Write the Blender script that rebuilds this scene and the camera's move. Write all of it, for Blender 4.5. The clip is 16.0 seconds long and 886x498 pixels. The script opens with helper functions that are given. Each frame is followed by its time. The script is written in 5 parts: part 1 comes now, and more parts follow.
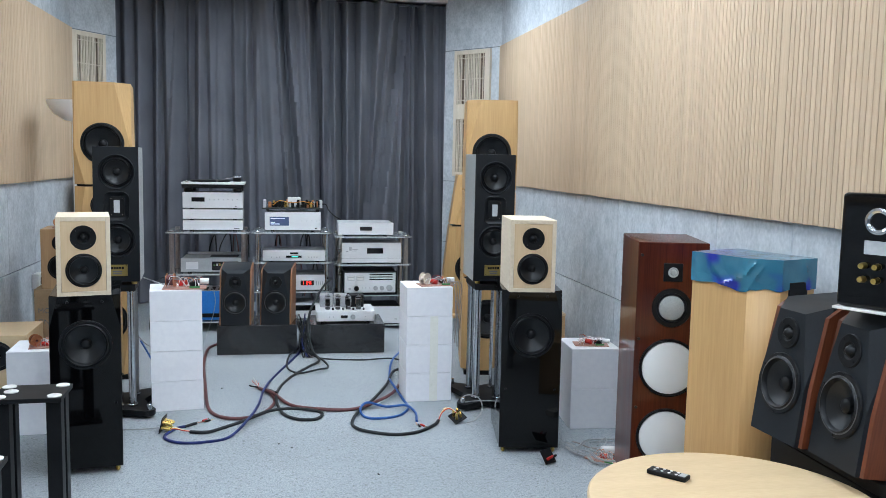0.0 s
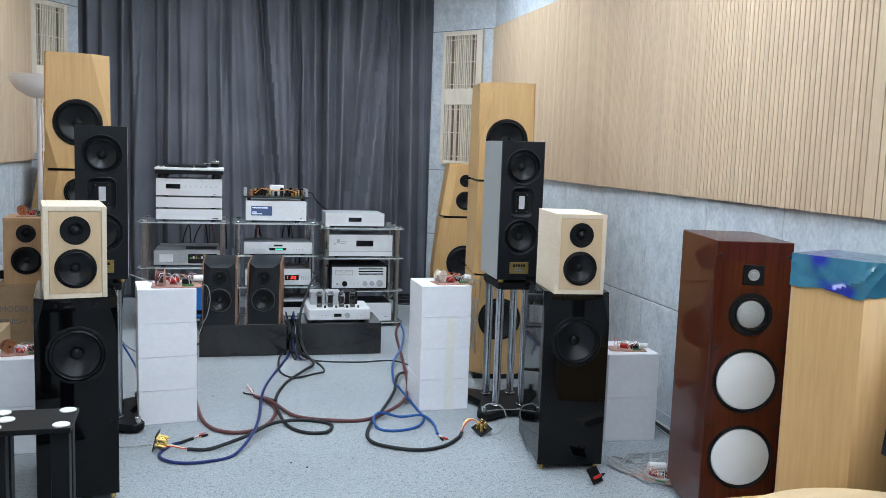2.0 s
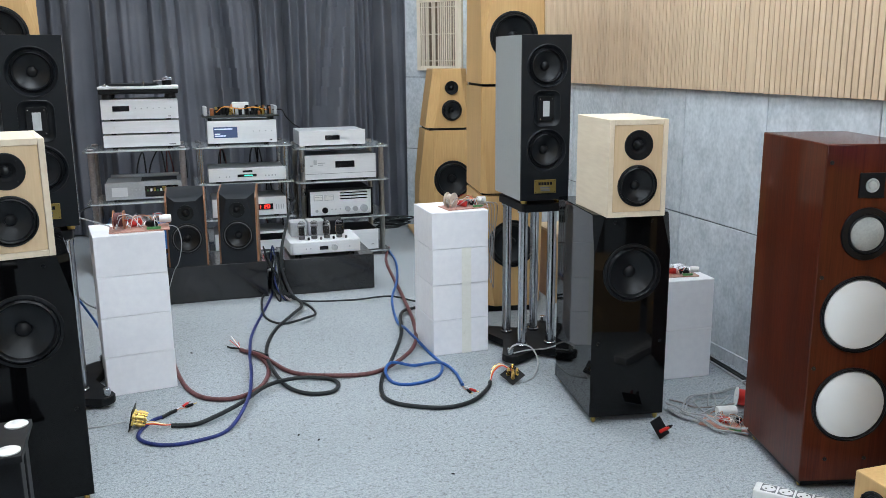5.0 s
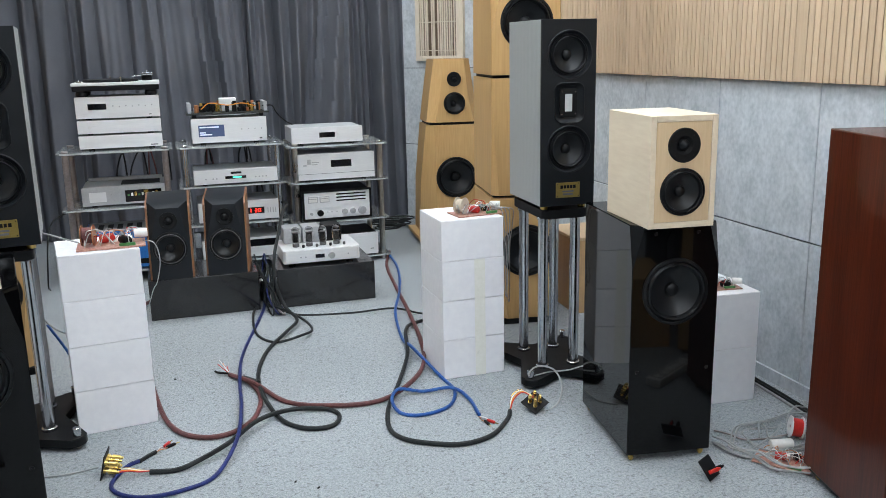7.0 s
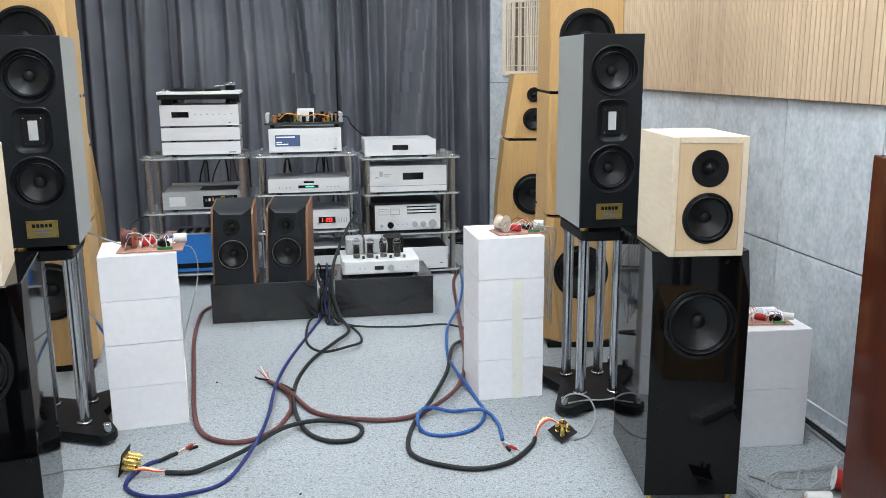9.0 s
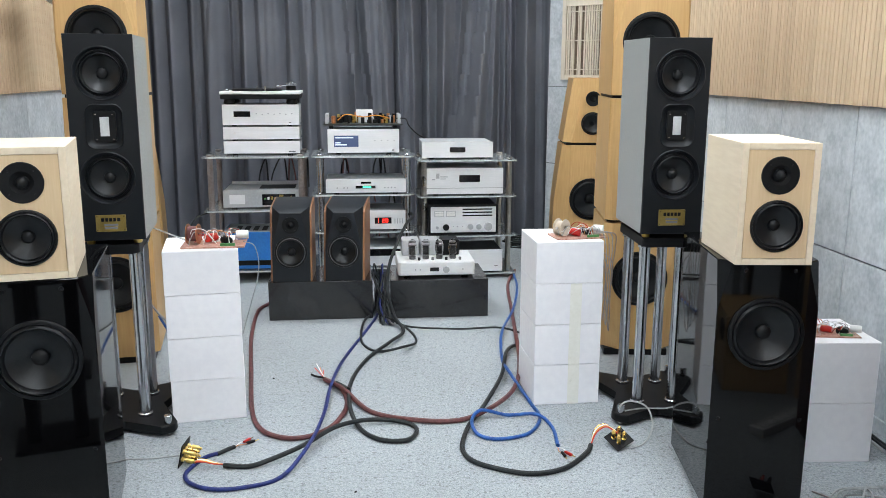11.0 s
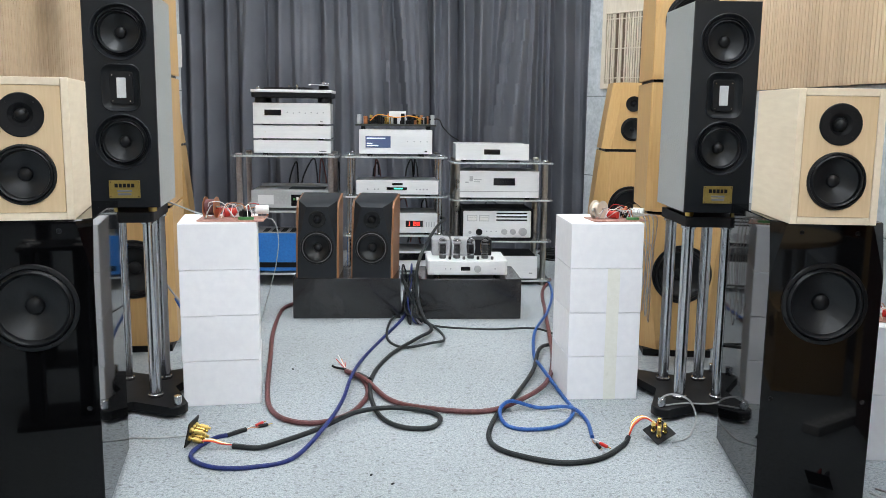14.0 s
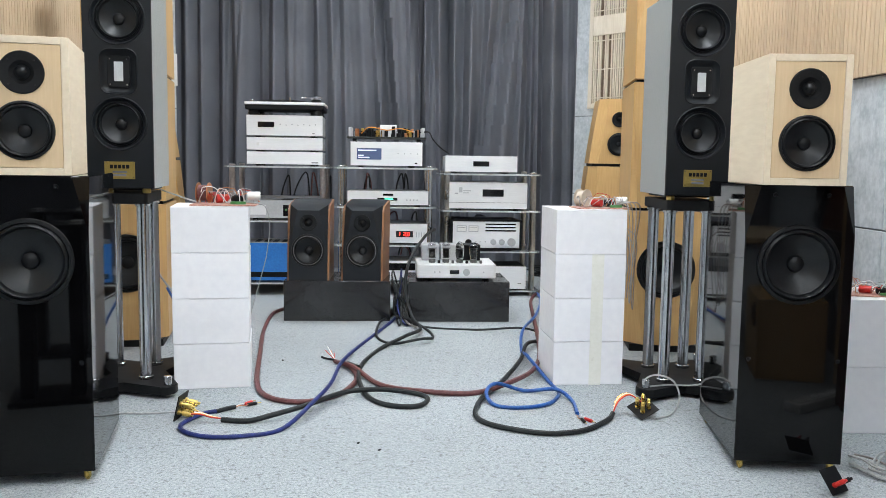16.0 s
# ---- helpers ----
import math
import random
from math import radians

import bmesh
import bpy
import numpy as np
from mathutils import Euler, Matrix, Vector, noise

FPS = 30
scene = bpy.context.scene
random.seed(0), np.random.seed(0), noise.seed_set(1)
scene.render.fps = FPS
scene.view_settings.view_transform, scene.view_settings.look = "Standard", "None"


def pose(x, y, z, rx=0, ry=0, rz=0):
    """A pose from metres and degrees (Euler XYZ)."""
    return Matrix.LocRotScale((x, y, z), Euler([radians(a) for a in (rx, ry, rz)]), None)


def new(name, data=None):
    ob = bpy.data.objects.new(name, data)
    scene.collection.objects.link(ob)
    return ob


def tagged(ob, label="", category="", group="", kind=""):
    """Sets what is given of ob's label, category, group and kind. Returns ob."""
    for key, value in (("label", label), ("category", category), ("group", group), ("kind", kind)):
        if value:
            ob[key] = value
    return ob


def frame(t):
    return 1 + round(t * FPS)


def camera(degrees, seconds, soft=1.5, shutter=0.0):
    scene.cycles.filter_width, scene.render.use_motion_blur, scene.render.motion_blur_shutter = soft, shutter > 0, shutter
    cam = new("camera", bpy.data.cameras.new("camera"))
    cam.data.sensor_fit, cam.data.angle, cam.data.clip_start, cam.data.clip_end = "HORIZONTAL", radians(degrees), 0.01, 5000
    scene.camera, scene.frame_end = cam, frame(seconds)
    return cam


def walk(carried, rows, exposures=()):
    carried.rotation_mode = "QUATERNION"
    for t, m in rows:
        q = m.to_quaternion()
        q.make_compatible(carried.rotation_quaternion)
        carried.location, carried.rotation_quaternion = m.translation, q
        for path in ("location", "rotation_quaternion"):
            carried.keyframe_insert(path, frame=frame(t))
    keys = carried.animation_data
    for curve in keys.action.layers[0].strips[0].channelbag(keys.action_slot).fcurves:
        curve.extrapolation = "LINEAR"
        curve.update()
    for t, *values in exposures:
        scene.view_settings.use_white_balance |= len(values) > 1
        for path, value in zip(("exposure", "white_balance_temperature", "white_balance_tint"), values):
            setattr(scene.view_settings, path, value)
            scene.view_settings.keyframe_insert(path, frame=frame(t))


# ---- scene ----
cam = camera(54.5, 16.0, soft=0.6)
METRES, EYE, TILT, LEAN, TURN = 2.75, 1.337, 0.0, 0.0, -10.3
ROWS = [
    (0.0, 0.0, 0.0, 0.0, 0.12, -6.03, -1.13),
    (0.5, -0.0423, 0.0332, -0.0029, -1.44, -5.59, -1.07),
    (1.0, -0.1068, 0.07, -0.0003, -3.55, -5.74, -1.24),
    (1.5, -0.1363, 0.1026, -0.0087, -4.2, -5.77, -1.93),
    (2.0, -0.1397, 0.1505, -0.008, -3.7, -6.67, -1.96),
    (2.5, -0.1424, 0.1972, -0.0103, -2.56, -7.98, -1.97),
    (3.0, -0.1486, 0.2301, -0.0153, -2.57, -9.72, -1.62),
    (3.5, -0.1719, 0.2794, -0.016, -3.22, -10.25, -1.22),
    (4.0, -0.1978, 0.3176, -0.0175, -4.76, -10.75, -0.62),
    (4.5, -0.2067, 0.3507, -0.0227, -6.53, -11.93, 0.01),
    (7.0, -0.2169, 0.5317, -0.0237, -7.71, -13.18, 1.16),
    (7.5, -0.1953, 0.5497, -0.0227, -6.74, -13.0, 1.35),
    (8.0, -0.156, 0.5525, -0.025, -4.33, -12.32, 1.19),
    (8.5, -0.1228, 0.5515, -0.0283, -1.66, -12.09, 0.75),
    (9.0, -0.1005, 0.5473, -0.0264, 0.73, -12.12, 0.43),
    (9.5, -0.0974, 0.5467, -0.0265, 2.46, -12.03, 0.09),
    (10.0, -0.0981, 0.5408, -0.027, 3.38, -11.93, -0.2),
    (12.5, -0.1334, 0.5719, -0.0419, 5.1, -11.83, -0.27),
    (13.0, -0.1217, 0.581, -0.0615, 5.78, -11.1, -0.62),
    (13.5, -0.1061, 0.5896, -0.0907, 6.74, -10.06, -0.69),
    (14.0, -0.1037, 0.596, -0.1197, 6.89, -9.06, -0.71),
    (14.5, -0.0988, 0.5995, -0.1445, 7.07, -8.18, -0.65),
    (15.0, -0.0992, 0.6009, -0.1808, 7.04, -6.86, -0.14),
    (15.5, -0.1009, 0.587, -0.1951, 6.69, -6.15, -0.67),
    (16.0, -0.0925, 0.5642, -0.1941, 6.42, -5.93, -0.84),
]
walk(cam, [(t, pose(0, 0, EYE, TILT, LEAN, TURN) @ pose(METRES * x, METRES * y, METRES * z, 90 + pitch, roll, yaw)) for t, x, y, z, yaw, pitch, roll in ROWS],
     [(0.0, -0.2, 6000, 9), (3.0, -0.2, 6100, 9), (4.5, -0.2, 6250, 9), (7.0, -0.19, 6500, 10), (8.0, 0.0, 6560, 10), (9.0, 0.08, 6560, 10), (12.5, 0.07, 6620, 10), (16.0, 0.15, 6650, 10)])

# ---- world and light ----
world = bpy.data.worlds.new("world")
scene.world = world
world.use_nodes = True
world.node_tree.nodes["Background"].inputs[0].default_value = (0.6, 0.7, 0.85, 1)
world.node_tree.nodes["Background"].inputs[1].default_value = 0.05
PANEL_LIGHT = 16.0


# ---- materials ----
def nodes_of(name):
    m = bpy.data.materials.new(name)
    m.use_nodes = True
    nt = m.node_tree
    return m, nt, nt.nodes["Principled BSDF"]


def surface(name, c1, c2, rough=0.5, scale=8.0, bump=0.0, metal=0.0, coat=0.0, stretch=(1, 1, 1), fine=90.0,
            rand=0.0, spec=0.5, dirt=0.12, rough_var=0.08, bdist=0.002):
    """Two-scale mottled colour, fine relief and roughness wear."""
    m, nt, b = nodes_of(name)
    N, L = nt.nodes.new, nt.links.new
    tc = N("ShaderNodeTexCoord")
    info = N("ShaderNodeObjectInfo")
    mp = N("ShaderNodeMapping")
    mp.inputs["Scale"].default_value = stretch
    shift = N("ShaderNodeVectorMath")
    shift.operation = "ADD"
    mul = N("ShaderNodeMath")
    mul.operation = "MULTIPLY"
    mul.inputs[1].default_value = 37.0
    L(info.outputs["Random"], mul.inputs[0])
    L(tc.outputs["Object"], shift.inputs[0])
    L(mul.outputs[0], shift.inputs[1])
    L(shift.outputs[0], mp.inputs["Vector"])
    big, small = N("ShaderNodeTexNoise"), N("ShaderNodeTexNoise")
    for n, s, d in ((big, scale, 4.0), (small, fine, 3.0)):
        n.inputs["Scale"].default_value = s
        n.inputs["Detail"].default_value = d
        L(mp.outputs[0], n.inputs["Vector"])
    add = N("ShaderNodeMath")
    add.operation = "MULTIPLY_ADD"
    add.inputs[1].default_value = 0.5
    L(small.outputs["Fac"], add.inputs[0])
    half = N("ShaderNodeMath")
    half.operation = "MULTIPLY"
    half.inputs[1].default_value = 0.5
    L(big.outputs["Fac"], half.inputs[0])
    L(half.outputs[0], add.inputs[2])
    ramp = N("ShaderNodeValToRGB")
    ramp.color_ramp.elements[0].position, ramp.color_ramp.elements[1].position = 0.36, 0.64
    ramp.color_ramp.elements[0].color, ramp.color_ramp.elements[1].color = (*c1, 1), (*c2, 1)
    L(add.outputs[0], ramp.inputs[0])
    col = ramp.outputs[0]
    if rand:
        hsv = N("ShaderNodeHueSaturation")
        ma = N("ShaderNodeMapRange")
        ma.inputs["To Min"].default_value, ma.inputs["To Max"].default_value = 1 - rand, 1 + rand
        L(info.outputs["Random"], ma.inputs["Value"])
        L(ma.outputs[0], hsv.inputs["Value"])
        L(col, hsv.inputs["Color"])
        col = hsv.outputs[0]
    L(col, b.inputs["Base Color"])
    rr = N("ShaderNodeMapRange")
    rr.inputs["To Min"].default_value, rr.inputs["To Max"].default_value = max(0.02, rough - rough_var), min(1, rough + rough_var)
    L(big.outputs["Fac"], rr.inputs["Value"])
    L(rr.outputs[0], b.inputs["Roughness"])
    b.inputs["Metallic"].default_value = metal
    b.inputs["Coat Weight"].default_value = coat
    b.inputs["Coat Roughness"].default_value = 0.04
    b.inputs["Specular IOR Level"].default_value = spec
    if bump:
        bp = N("ShaderNodeBump")
        bp.inputs["Strength"].default_value = bump
        bp.inputs["Distance"].default_value = bdist
        L(small.outputs["Fac"], bp.inputs["Height"])
        L(bp.outputs[0], b.inputs["Normal"])
    return m


def glowing(name, colour, strength):
    m, nt, b = nodes_of(name)
    b.inputs["Base Color"].default_value = (*colour, 1)
    b.inputs["Emission Color"].default_value = (*colour, 1)
    b.inputs["Emission Strength"].default_value = strength
    return m


def glass(name, colour, rough=0.02):
    m, nt, b = nodes_of(name)
    b.inputs["Base Color"].default_value = (*colour, 1)
    b.inputs["Transmission Weight"].default_value = 1.0
    b.inputs["Roughness"].default_value = rough
    b.inputs["IOR"].default_value = 1.45
    return m


def ribbed(name, c, pitch):
    """Fine upright ribs of a painted aluminium side, with groove shade put into the colour."""
    m, nt, b = nodes_of(name)
    N, L = nt.nodes.new, nt.links.new
    tc = N("ShaderNodeTexCoord")
    w = N("ShaderNodeTexWave")
    w.bands_direction = "Y"
    w.inputs["Scale"].default_value = 0.314 / pitch
    L(tc.outputs["Object"], w.inputs["Vector"])
    ramp = N("ShaderNodeValToRGB")
    # Hollows between ribs get a darker tone in place of shade.
    ramp.color_ramp.elements[0].color = (*[v * 0.72 for v in c], 1)
    ramp.color_ramp.elements[1].color = (*c, 1)
    L(w.outputs["Color"], ramp.inputs[0])
    L(ramp.outputs[0], b.inputs["Base Color"])
    bp = N("ShaderNodeBump")
    bp.inputs["Strength"].default_value, bp.inputs["Distance"].default_value = 0.5, 0.002
    L(w.outputs["Fac"], bp.inputs["Height"])
    L(bp.outputs[0], b.inputs["Normal"])
    b.inputs["Roughness"].default_value = 0.45
    b.inputs["Metallic"].default_value = 0.2
    return m


def carpet_material():
    """Short grey loop pile with dark and pale flecks, faint traffic marks."""
    m, nt, b = nodes_of("carpet")
    N, L = nt.nodes.new, nt.links.new
    tc = N("ShaderNodeTexCoord")
    tex = []
    for s, d, r in ((1.1, 3, 0.5), (115.0, 4, 0.8), (260.0, 2, 0.75), (30.0, 5, 0.75), (62.0, 2, 0.6)):
        n = N("ShaderNodeTexNoise")
        n.inputs["Scale"].default_value, n.inputs["Detail"].default_value, n.inputs["Roughness"].default_value = s, d, r
        L(tc.outputs["Object"], n.inputs["Vector"])
        tex.append(n)
    ramp = N("ShaderNodeValToRGB")
    e = ramp.color_ramp.elements
    e[0].position, e[0].color = 0.38, (0.155, 0.174, 0.190, 1)
    e[1].position, e[1].color = 0.62, (0.455, 0.487, 0.505, 1)
    mid = e.new(0.48)
    mid.color = (0.300, 0.327, 0.346, 1)
    mix = N("ShaderNodeMath")
    mix.operation = "MULTIPLY_ADD"
    mix.inputs[1].default_value = 0.45
    h = N("ShaderNodeMath")
    h.operation = "MULTIPLY"
    h.inputs[1].default_value = 0.55
    L(tex[1].outputs["Fac"], h.inputs[0])
    L(tex[2].outputs["Fac"], mix.inputs[0])
    L(h.outputs[0], mix.inputs[2])
    L(mix.outputs[0], ramp.inputs[0])
    hsv = N("ShaderNodeHueSaturation")
    ma = N("ShaderNodeMapRange")
    ma.inputs["From Min"].default_value, ma.inputs["From Max"].default_value = 0.3, 0.7
    ma.inputs["To Min"].default_value, ma.inputs["To Max"].default_value = 0.86, 1.16
    av = N("ShaderNodeMath")
    av.operation = "MULTIPLY_ADD"
    av.inputs[1].default_value = 0.5
    h2 = N("ShaderNodeMath")
    h2.operation = "MULTIPLY"
    h2.inputs[1].default_value = 0.5
    L(tex[0].outputs["Fac"], h2.inputs[0])
    L(tex[3].outputs["Fac"], av.inputs[0])
    L(h2.outputs[0], av.inputs[2])
    L(av.outputs[0], ma.inputs["Value"])
    L(ma.outputs[0], hsv.inputs["Value"])
    fleck = N("ShaderNodeMapRange")
    fleck.inputs["From Min"].default_value, fleck.inputs["From Max"].default_value = 0.585, 0.66
    fleck.inputs["To Max"].default_value = 0.55
    L(tex[4].outputs["Fac"], fleck.inputs["Value"])
    dark = N("ShaderNodeMix")
    dark.data_type = "RGBA"
    dark.inputs["B"].default_value = (0.12, 0.125, 0.125, 1)
    L(fleck.outputs[0], dark.inputs["Factor"])
    L(ramp.outputs[0], dark.inputs["A"])
    L(dark.outputs["Result"], hsv.inputs["Color"])
    L(hsv.outputs[0], b.inputs["Base Color"])
    b.inputs["Roughness"].default_value = 0.95
    b.inputs["Specular IOR Level"].default_value = 0.15
    bp = N("ShaderNodeBump")
    bp.inputs["Strength"].default_value, bp.inputs["Distance"].default_value = 0.36, 0.004
    L(mix.outputs[0], bp.inputs["Height"])
    L(bp.outputs[0], b.inputs["Normal"])
    return m


def film_material():
    """Crumpled glossy plastic film: teal to deep blue, sharp creases."""
    m, nt, b = nodes_of("blue_masking_film")
    N, L = nt.nodes.new, nt.links.new
    tc = N("ShaderNodeTexCoord")
    warp = N("ShaderNodeTexNoise")
    warp.inputs["Scale"].default_value = 5.0
    L(tc.outputs["Object"], warp.inputs["Vector"])
    add = N("ShaderNodeVectorMath")
    add.operation = "MULTIPLY_ADD"
    add.inputs[1].default_value = (0.25, 0.25, 0.25)
    L(warp.outputs["Color"], add.inputs[0])
    L(tc.outputs["Object"], add.inputs[2])
    ramp = N("ShaderNodeValToRGB")
    e = ramp.color_ramp.elements
    e[0].position, e[0].color = 0.385, (0.008, 0.020, 0.32, 1)
    e[1].position, e[1].color = 0.62, (0.045, 0.200, 0.290, 1)
    mid = e.new(0.45)
    mid.color = (0.026, 0.140, 0.235, 1)
    L(warp.outputs["Fac"], ramp.inputs[0])
    L(ramp.outputs[0], b.inputs["Base Color"])
    vo = N("ShaderNodeTexVoronoi")
    vo.feature = "DISTANCE_TO_EDGE"
    vo.inputs["Scale"].default_value = 13.0
    L(add.outputs[0], vo.inputs["Vector"])
    bp = N("ShaderNodeBump")
    bp.inputs["Strength"].default_value, bp.inputs["Distance"].default_value = 0.35, 0.02
    L(vo.outputs["Distance"], bp.inputs["Height"])
    L(bp.outputs[0], b.inputs["Normal"])
    b.inputs["Roughness"].default_value = 0.14
    b.inputs["Coat Weight"].default_value = 0.4
    return m


CARPET = carpet_material()
FELT = surface("grey_felt_board", (0.40, 0.44, 0.478), (0.585, 0.622, 0.655), 0.95, 13, 0.3, stretch=(1, 1, 0.8), fine=60, rand=0.03, spec=0.1)
JOINT = surface("dark_joint", (0.16, 0.18, 0.2), (0.22, 0.24, 0.26), 0.95, 20)
PLASTER = surface("white_ceiling_paint", (0.72, 0.73, 0.74), (0.8, 0.8, 0.8), 0.9, 3, 0.15)
SLAT = surface("pale_oak_slat", (0.53, 0.395, 0.262), (0.615, 0.475, 0.328), 0.6, 6, 0.08, stretch=(3, 3, 0.12), fine=50, rand=0.05, spec=0.25)
SLATBACK = surface("dark_slat_backing", (0.10, 0.07, 0.046), (0.15, 0.11, 0.072), 0.9, 10)
VENTWOOD = surface("cream_vent_wood", (0.62, 0.55, 0.44), (0.72, 0.65, 0.54), 0.6, 8, 0.1, stretch=(2, 2, 0.3), fine=60)
CURTAIN = surface("charcoal_curtain_cloth", (0.112, 0.120, 0.140), (0.168, 0.176, 0.202), 0.9, 3, 0.3, fine=420, spec=0.15, bdist=0.001)
MAPLE = surface("pale_maple_veneer", (0.625, 0.462, 0.282), (0.69, 0.525, 0.335), 0.5, 4, 0.04, stretch=(4, 4, 0.35), fine=40, spec=0.35)
RAWPLY = surface("raw_whitewood_side", (0.69, 0.585, 0.445), (0.77, 0.67, 0.52), 0.65, 3, 0.04, stretch=(3, 0.4, 3), fine=30, spec=0.3)
HONEY = surface("honey_beech_veneer", (0.53, 0.325, 0.13), (0.62, 0.40, 0.175), 0.42, 2.5, 0.03, stretch=(5, 5, 0.25), fine=24, spec=0.4)
TANWOOD = surface("tan_wood_veneer", (0.45, 0.27, 0.13), (0.55, 0.35, 0.18), 0.5, 4, 0.04, stretch=(5, 5, 0.25), fine=40)
WALNUT = surface("walnut_side", (0.17, 0.072, 0.032), (0.29, 0.135, 0.062), 0.4, 4, 0.04, stretch=(6, 6, 0.3), fine=40)
REDWALNUT = surface("red_walnut_side", (0.095, 0.026, 0.012), (0.165, 0.050, 0.022), 0.35, 4, 0.04, stretch=(6, 6, 0.3), fine=40)
MAHOG = surface("lacquered_mahogany", (0.046, 0.0078, 0.0032), (0.092, 0.0165, 0.0062), 0.45, 3, 0.0, coat=0.6, stretch=(8, 8, 0.25), fine=30, spec=0.08)
PIANO = surface("black_piano_lacquer", (0.0015, 0.0015, 0.0018), (0.0028, 0.0028, 0.0032), 0.04, 3, 0.0, rough_var=0.015, spec=0.26)
MATTBLACK = surface("matt_black_paint", (0.0045, 0.005, 0.006), (0.009, 0.0095, 0.011), 0.5, 12, 0.1, fine=300, spec=0.18, bdist=0.0006)
DARKGREY = surface("dark_grey_baffle", (0.0050, 0.0066, 0.0086), (0.0088, 0.0108, 0.0138), 0.42, 12, 0.1, fine=300, spec=0.25, bdist=0.0006)
SLATEGREY = surface("slate_grey_cabinet", (0.010, 0.0128, 0.0165), (0.016, 0.0195, 0.0245), 0.45, 12, 0.1, fine=300, spec=0.25, bdist=0.0006)
RUBBER = surface("black_rubber", (0.005, 0.0056, 0.0068), (0.009, 0.0098, 0.0115), 0.4, 10, spec=0.22)
CONE = surface("black_paper_cone", (0.0068, 0.0082, 0.0098), (0.013, 0.015, 0.0175), 0.36, 20, 0.1, fine=200, bdist=0.0005, spec=0.27)
WHITECONE = surface("white_pressed_cone", (0.745, 0.77, 0.78), (0.785, 0.805, 0.815), 0.6, 2, 0.0, fine=12)
MESHCONE = surface("grey_weave_cone", (0.31, 0.33, 0.325), (0.41, 0.43, 0.42), 0.45, 8, 0.1, fine=160)
SILVER = surface("satin_silver_front", (0.72, 0.735, 0.755), (0.80, 0.81, 0.825), 0.45, 4, 0.05, metal=0.12, stretch=(0.4, 4, 8), fine=80, bdist=0.0004)
SILVERCASE = surface("grey_silver_case", (0.40, 0.42, 0.44), (0.48, 0.495, 0.515), 0.5, 6, metal=0.15)
CHROME = surface("polished_chrome", (0.50, 0.515, 0.54), (0.60, 0.61, 0.63), 0.2, 6, metal=1.0, rough_var=0.05)
TARNISH = surface("dull_chrome_post", (0.36, 0.35, 0.32), (0.50, 0.48, 0.44), 0.3, 9, metal=1.0)
STEEL = surface("tarnished_steel_post", (0.30, 0.26, 0.25), (0.42, 0.38, 0.37), 0.35, 9, metal=0.8)
RIBBED = ribbed("ribbed_silver_side", (0.47, 0.50, 0.50), 0.008)
BRASS = surface("gold_brass", (0.55, 0.38, 0.10), (0.70, 0.52, 0.18), 0.28, 10, metal=1.0)
PLATE = surface("engraved_brass_plate", (0.34, 0.25, 0.07), (0.46, 0.35, 0.12), 0.38, 10, metal=0.8, fine=300)
WHITEBOX = surface("white_card_box", (0.79, 0.79, 0.83), (0.85, 0.85, 0.88), 0.6, 3, 0.05, rand=0.03, fine=40)
TAPE = surface("yellowed_clear_tape", (0.77, 0.765, 0.71), (0.82, 0.815, 0.77), 0.3, 30)
CARTON = surface("brown_carton", (0.36, 0.24, 0.13), (0.45, 0.31, 0.18), 0.8, 5, 0.1, stretch=(1, 1, 4))
GRANITE = surface("black_granite", (0.005, 0.005, 0.006), (0.026, 0.026, 0.028), 0.2, 5, fine=220, coat=0.4)
DISPLAY = surface("black_display_glass", (0.006, 0.006, 0.008), (0.01, 0.01, 0.012), 0.08, 4)
INK = surface("grey_print", (0.14, 0.15, 0.16), (0.2, 0.2, 0.21), 0.6, 20)
WHITEPLASTIC = surface("white_plastic", (0.72, 0.72, 0.71), (0.80, 0.80, 0.79), 0.4, 8)
COVERGREY = surface("pale_grey_transformer_cover", (0.36, 0.37, 0.385), (0.45, 0.46, 0.475), 0.35, 8, coat=0.2)
WHITEPAINT = surface("white_lacquer_chassis", (0.70, 0.71, 0.72), (0.78, 0.79, 0.80), 0.3, 8, coat=0.3)
BLUECASE = surface("blue_plastic_case", (0.016, 0.15, 0.50), (0.025, 0.21, 0.62), 0.35, 5)
BLUEFILM = film_material()
PCB = surface("copper_red_board", (0.30, 0.11, 0.08), (0.55, 0.34, 0.27), 0.5, 40, fine=160)
PCBDARK = surface("dark_circuit_board", (0.012, 0.016, 0.014), (0.03, 0.035, 0.03), 0.5, 30)
COPPER = surface("copper_wire", (0.50, 0.20, 0.09), (0.66, 0.32, 0.16), 0.35, 20, metal=1.0)
RED = surface("red_plastic", (0.45, 0.012, 0.010), (0.6, 0.03, 0.02), 0.4, 10)
ORANGE = surface("orange_sleeve", (0.75, 0.26, 0.02), (0.8, 0.33, 0.04), 0.45, 10)
DISHGREY = surface("pale_ribbon_mesh", (0.42, 0.44, 0.45), (0.50, 0.52, 0.53), 0.4, 40, fine=300)
GREEN = surface("green_resistor", (0.05, 0.18, 0.05), (0.08, 0.26, 0.08), 0.5, 10)
CABLERED = surface("dark_red_braid", (0.07, 0.018, 0.018), (0.16, 0.05, 0.05), 0.55, 60, 0.6, fine=400)
CABLEBLACK = surface("black_braid", (0.006, 0.008, 0.009), (0.022, 0.026, 0.028), 0.55, 60, 0.6, fine=400, spec=0.3)
CABLEBLUE = surface("blue_braid", (0.010, 0.016, 0.085), (0.022, 0.04, 0.19), 0.5, 60, 0.6, fine=400, spec=0.3)
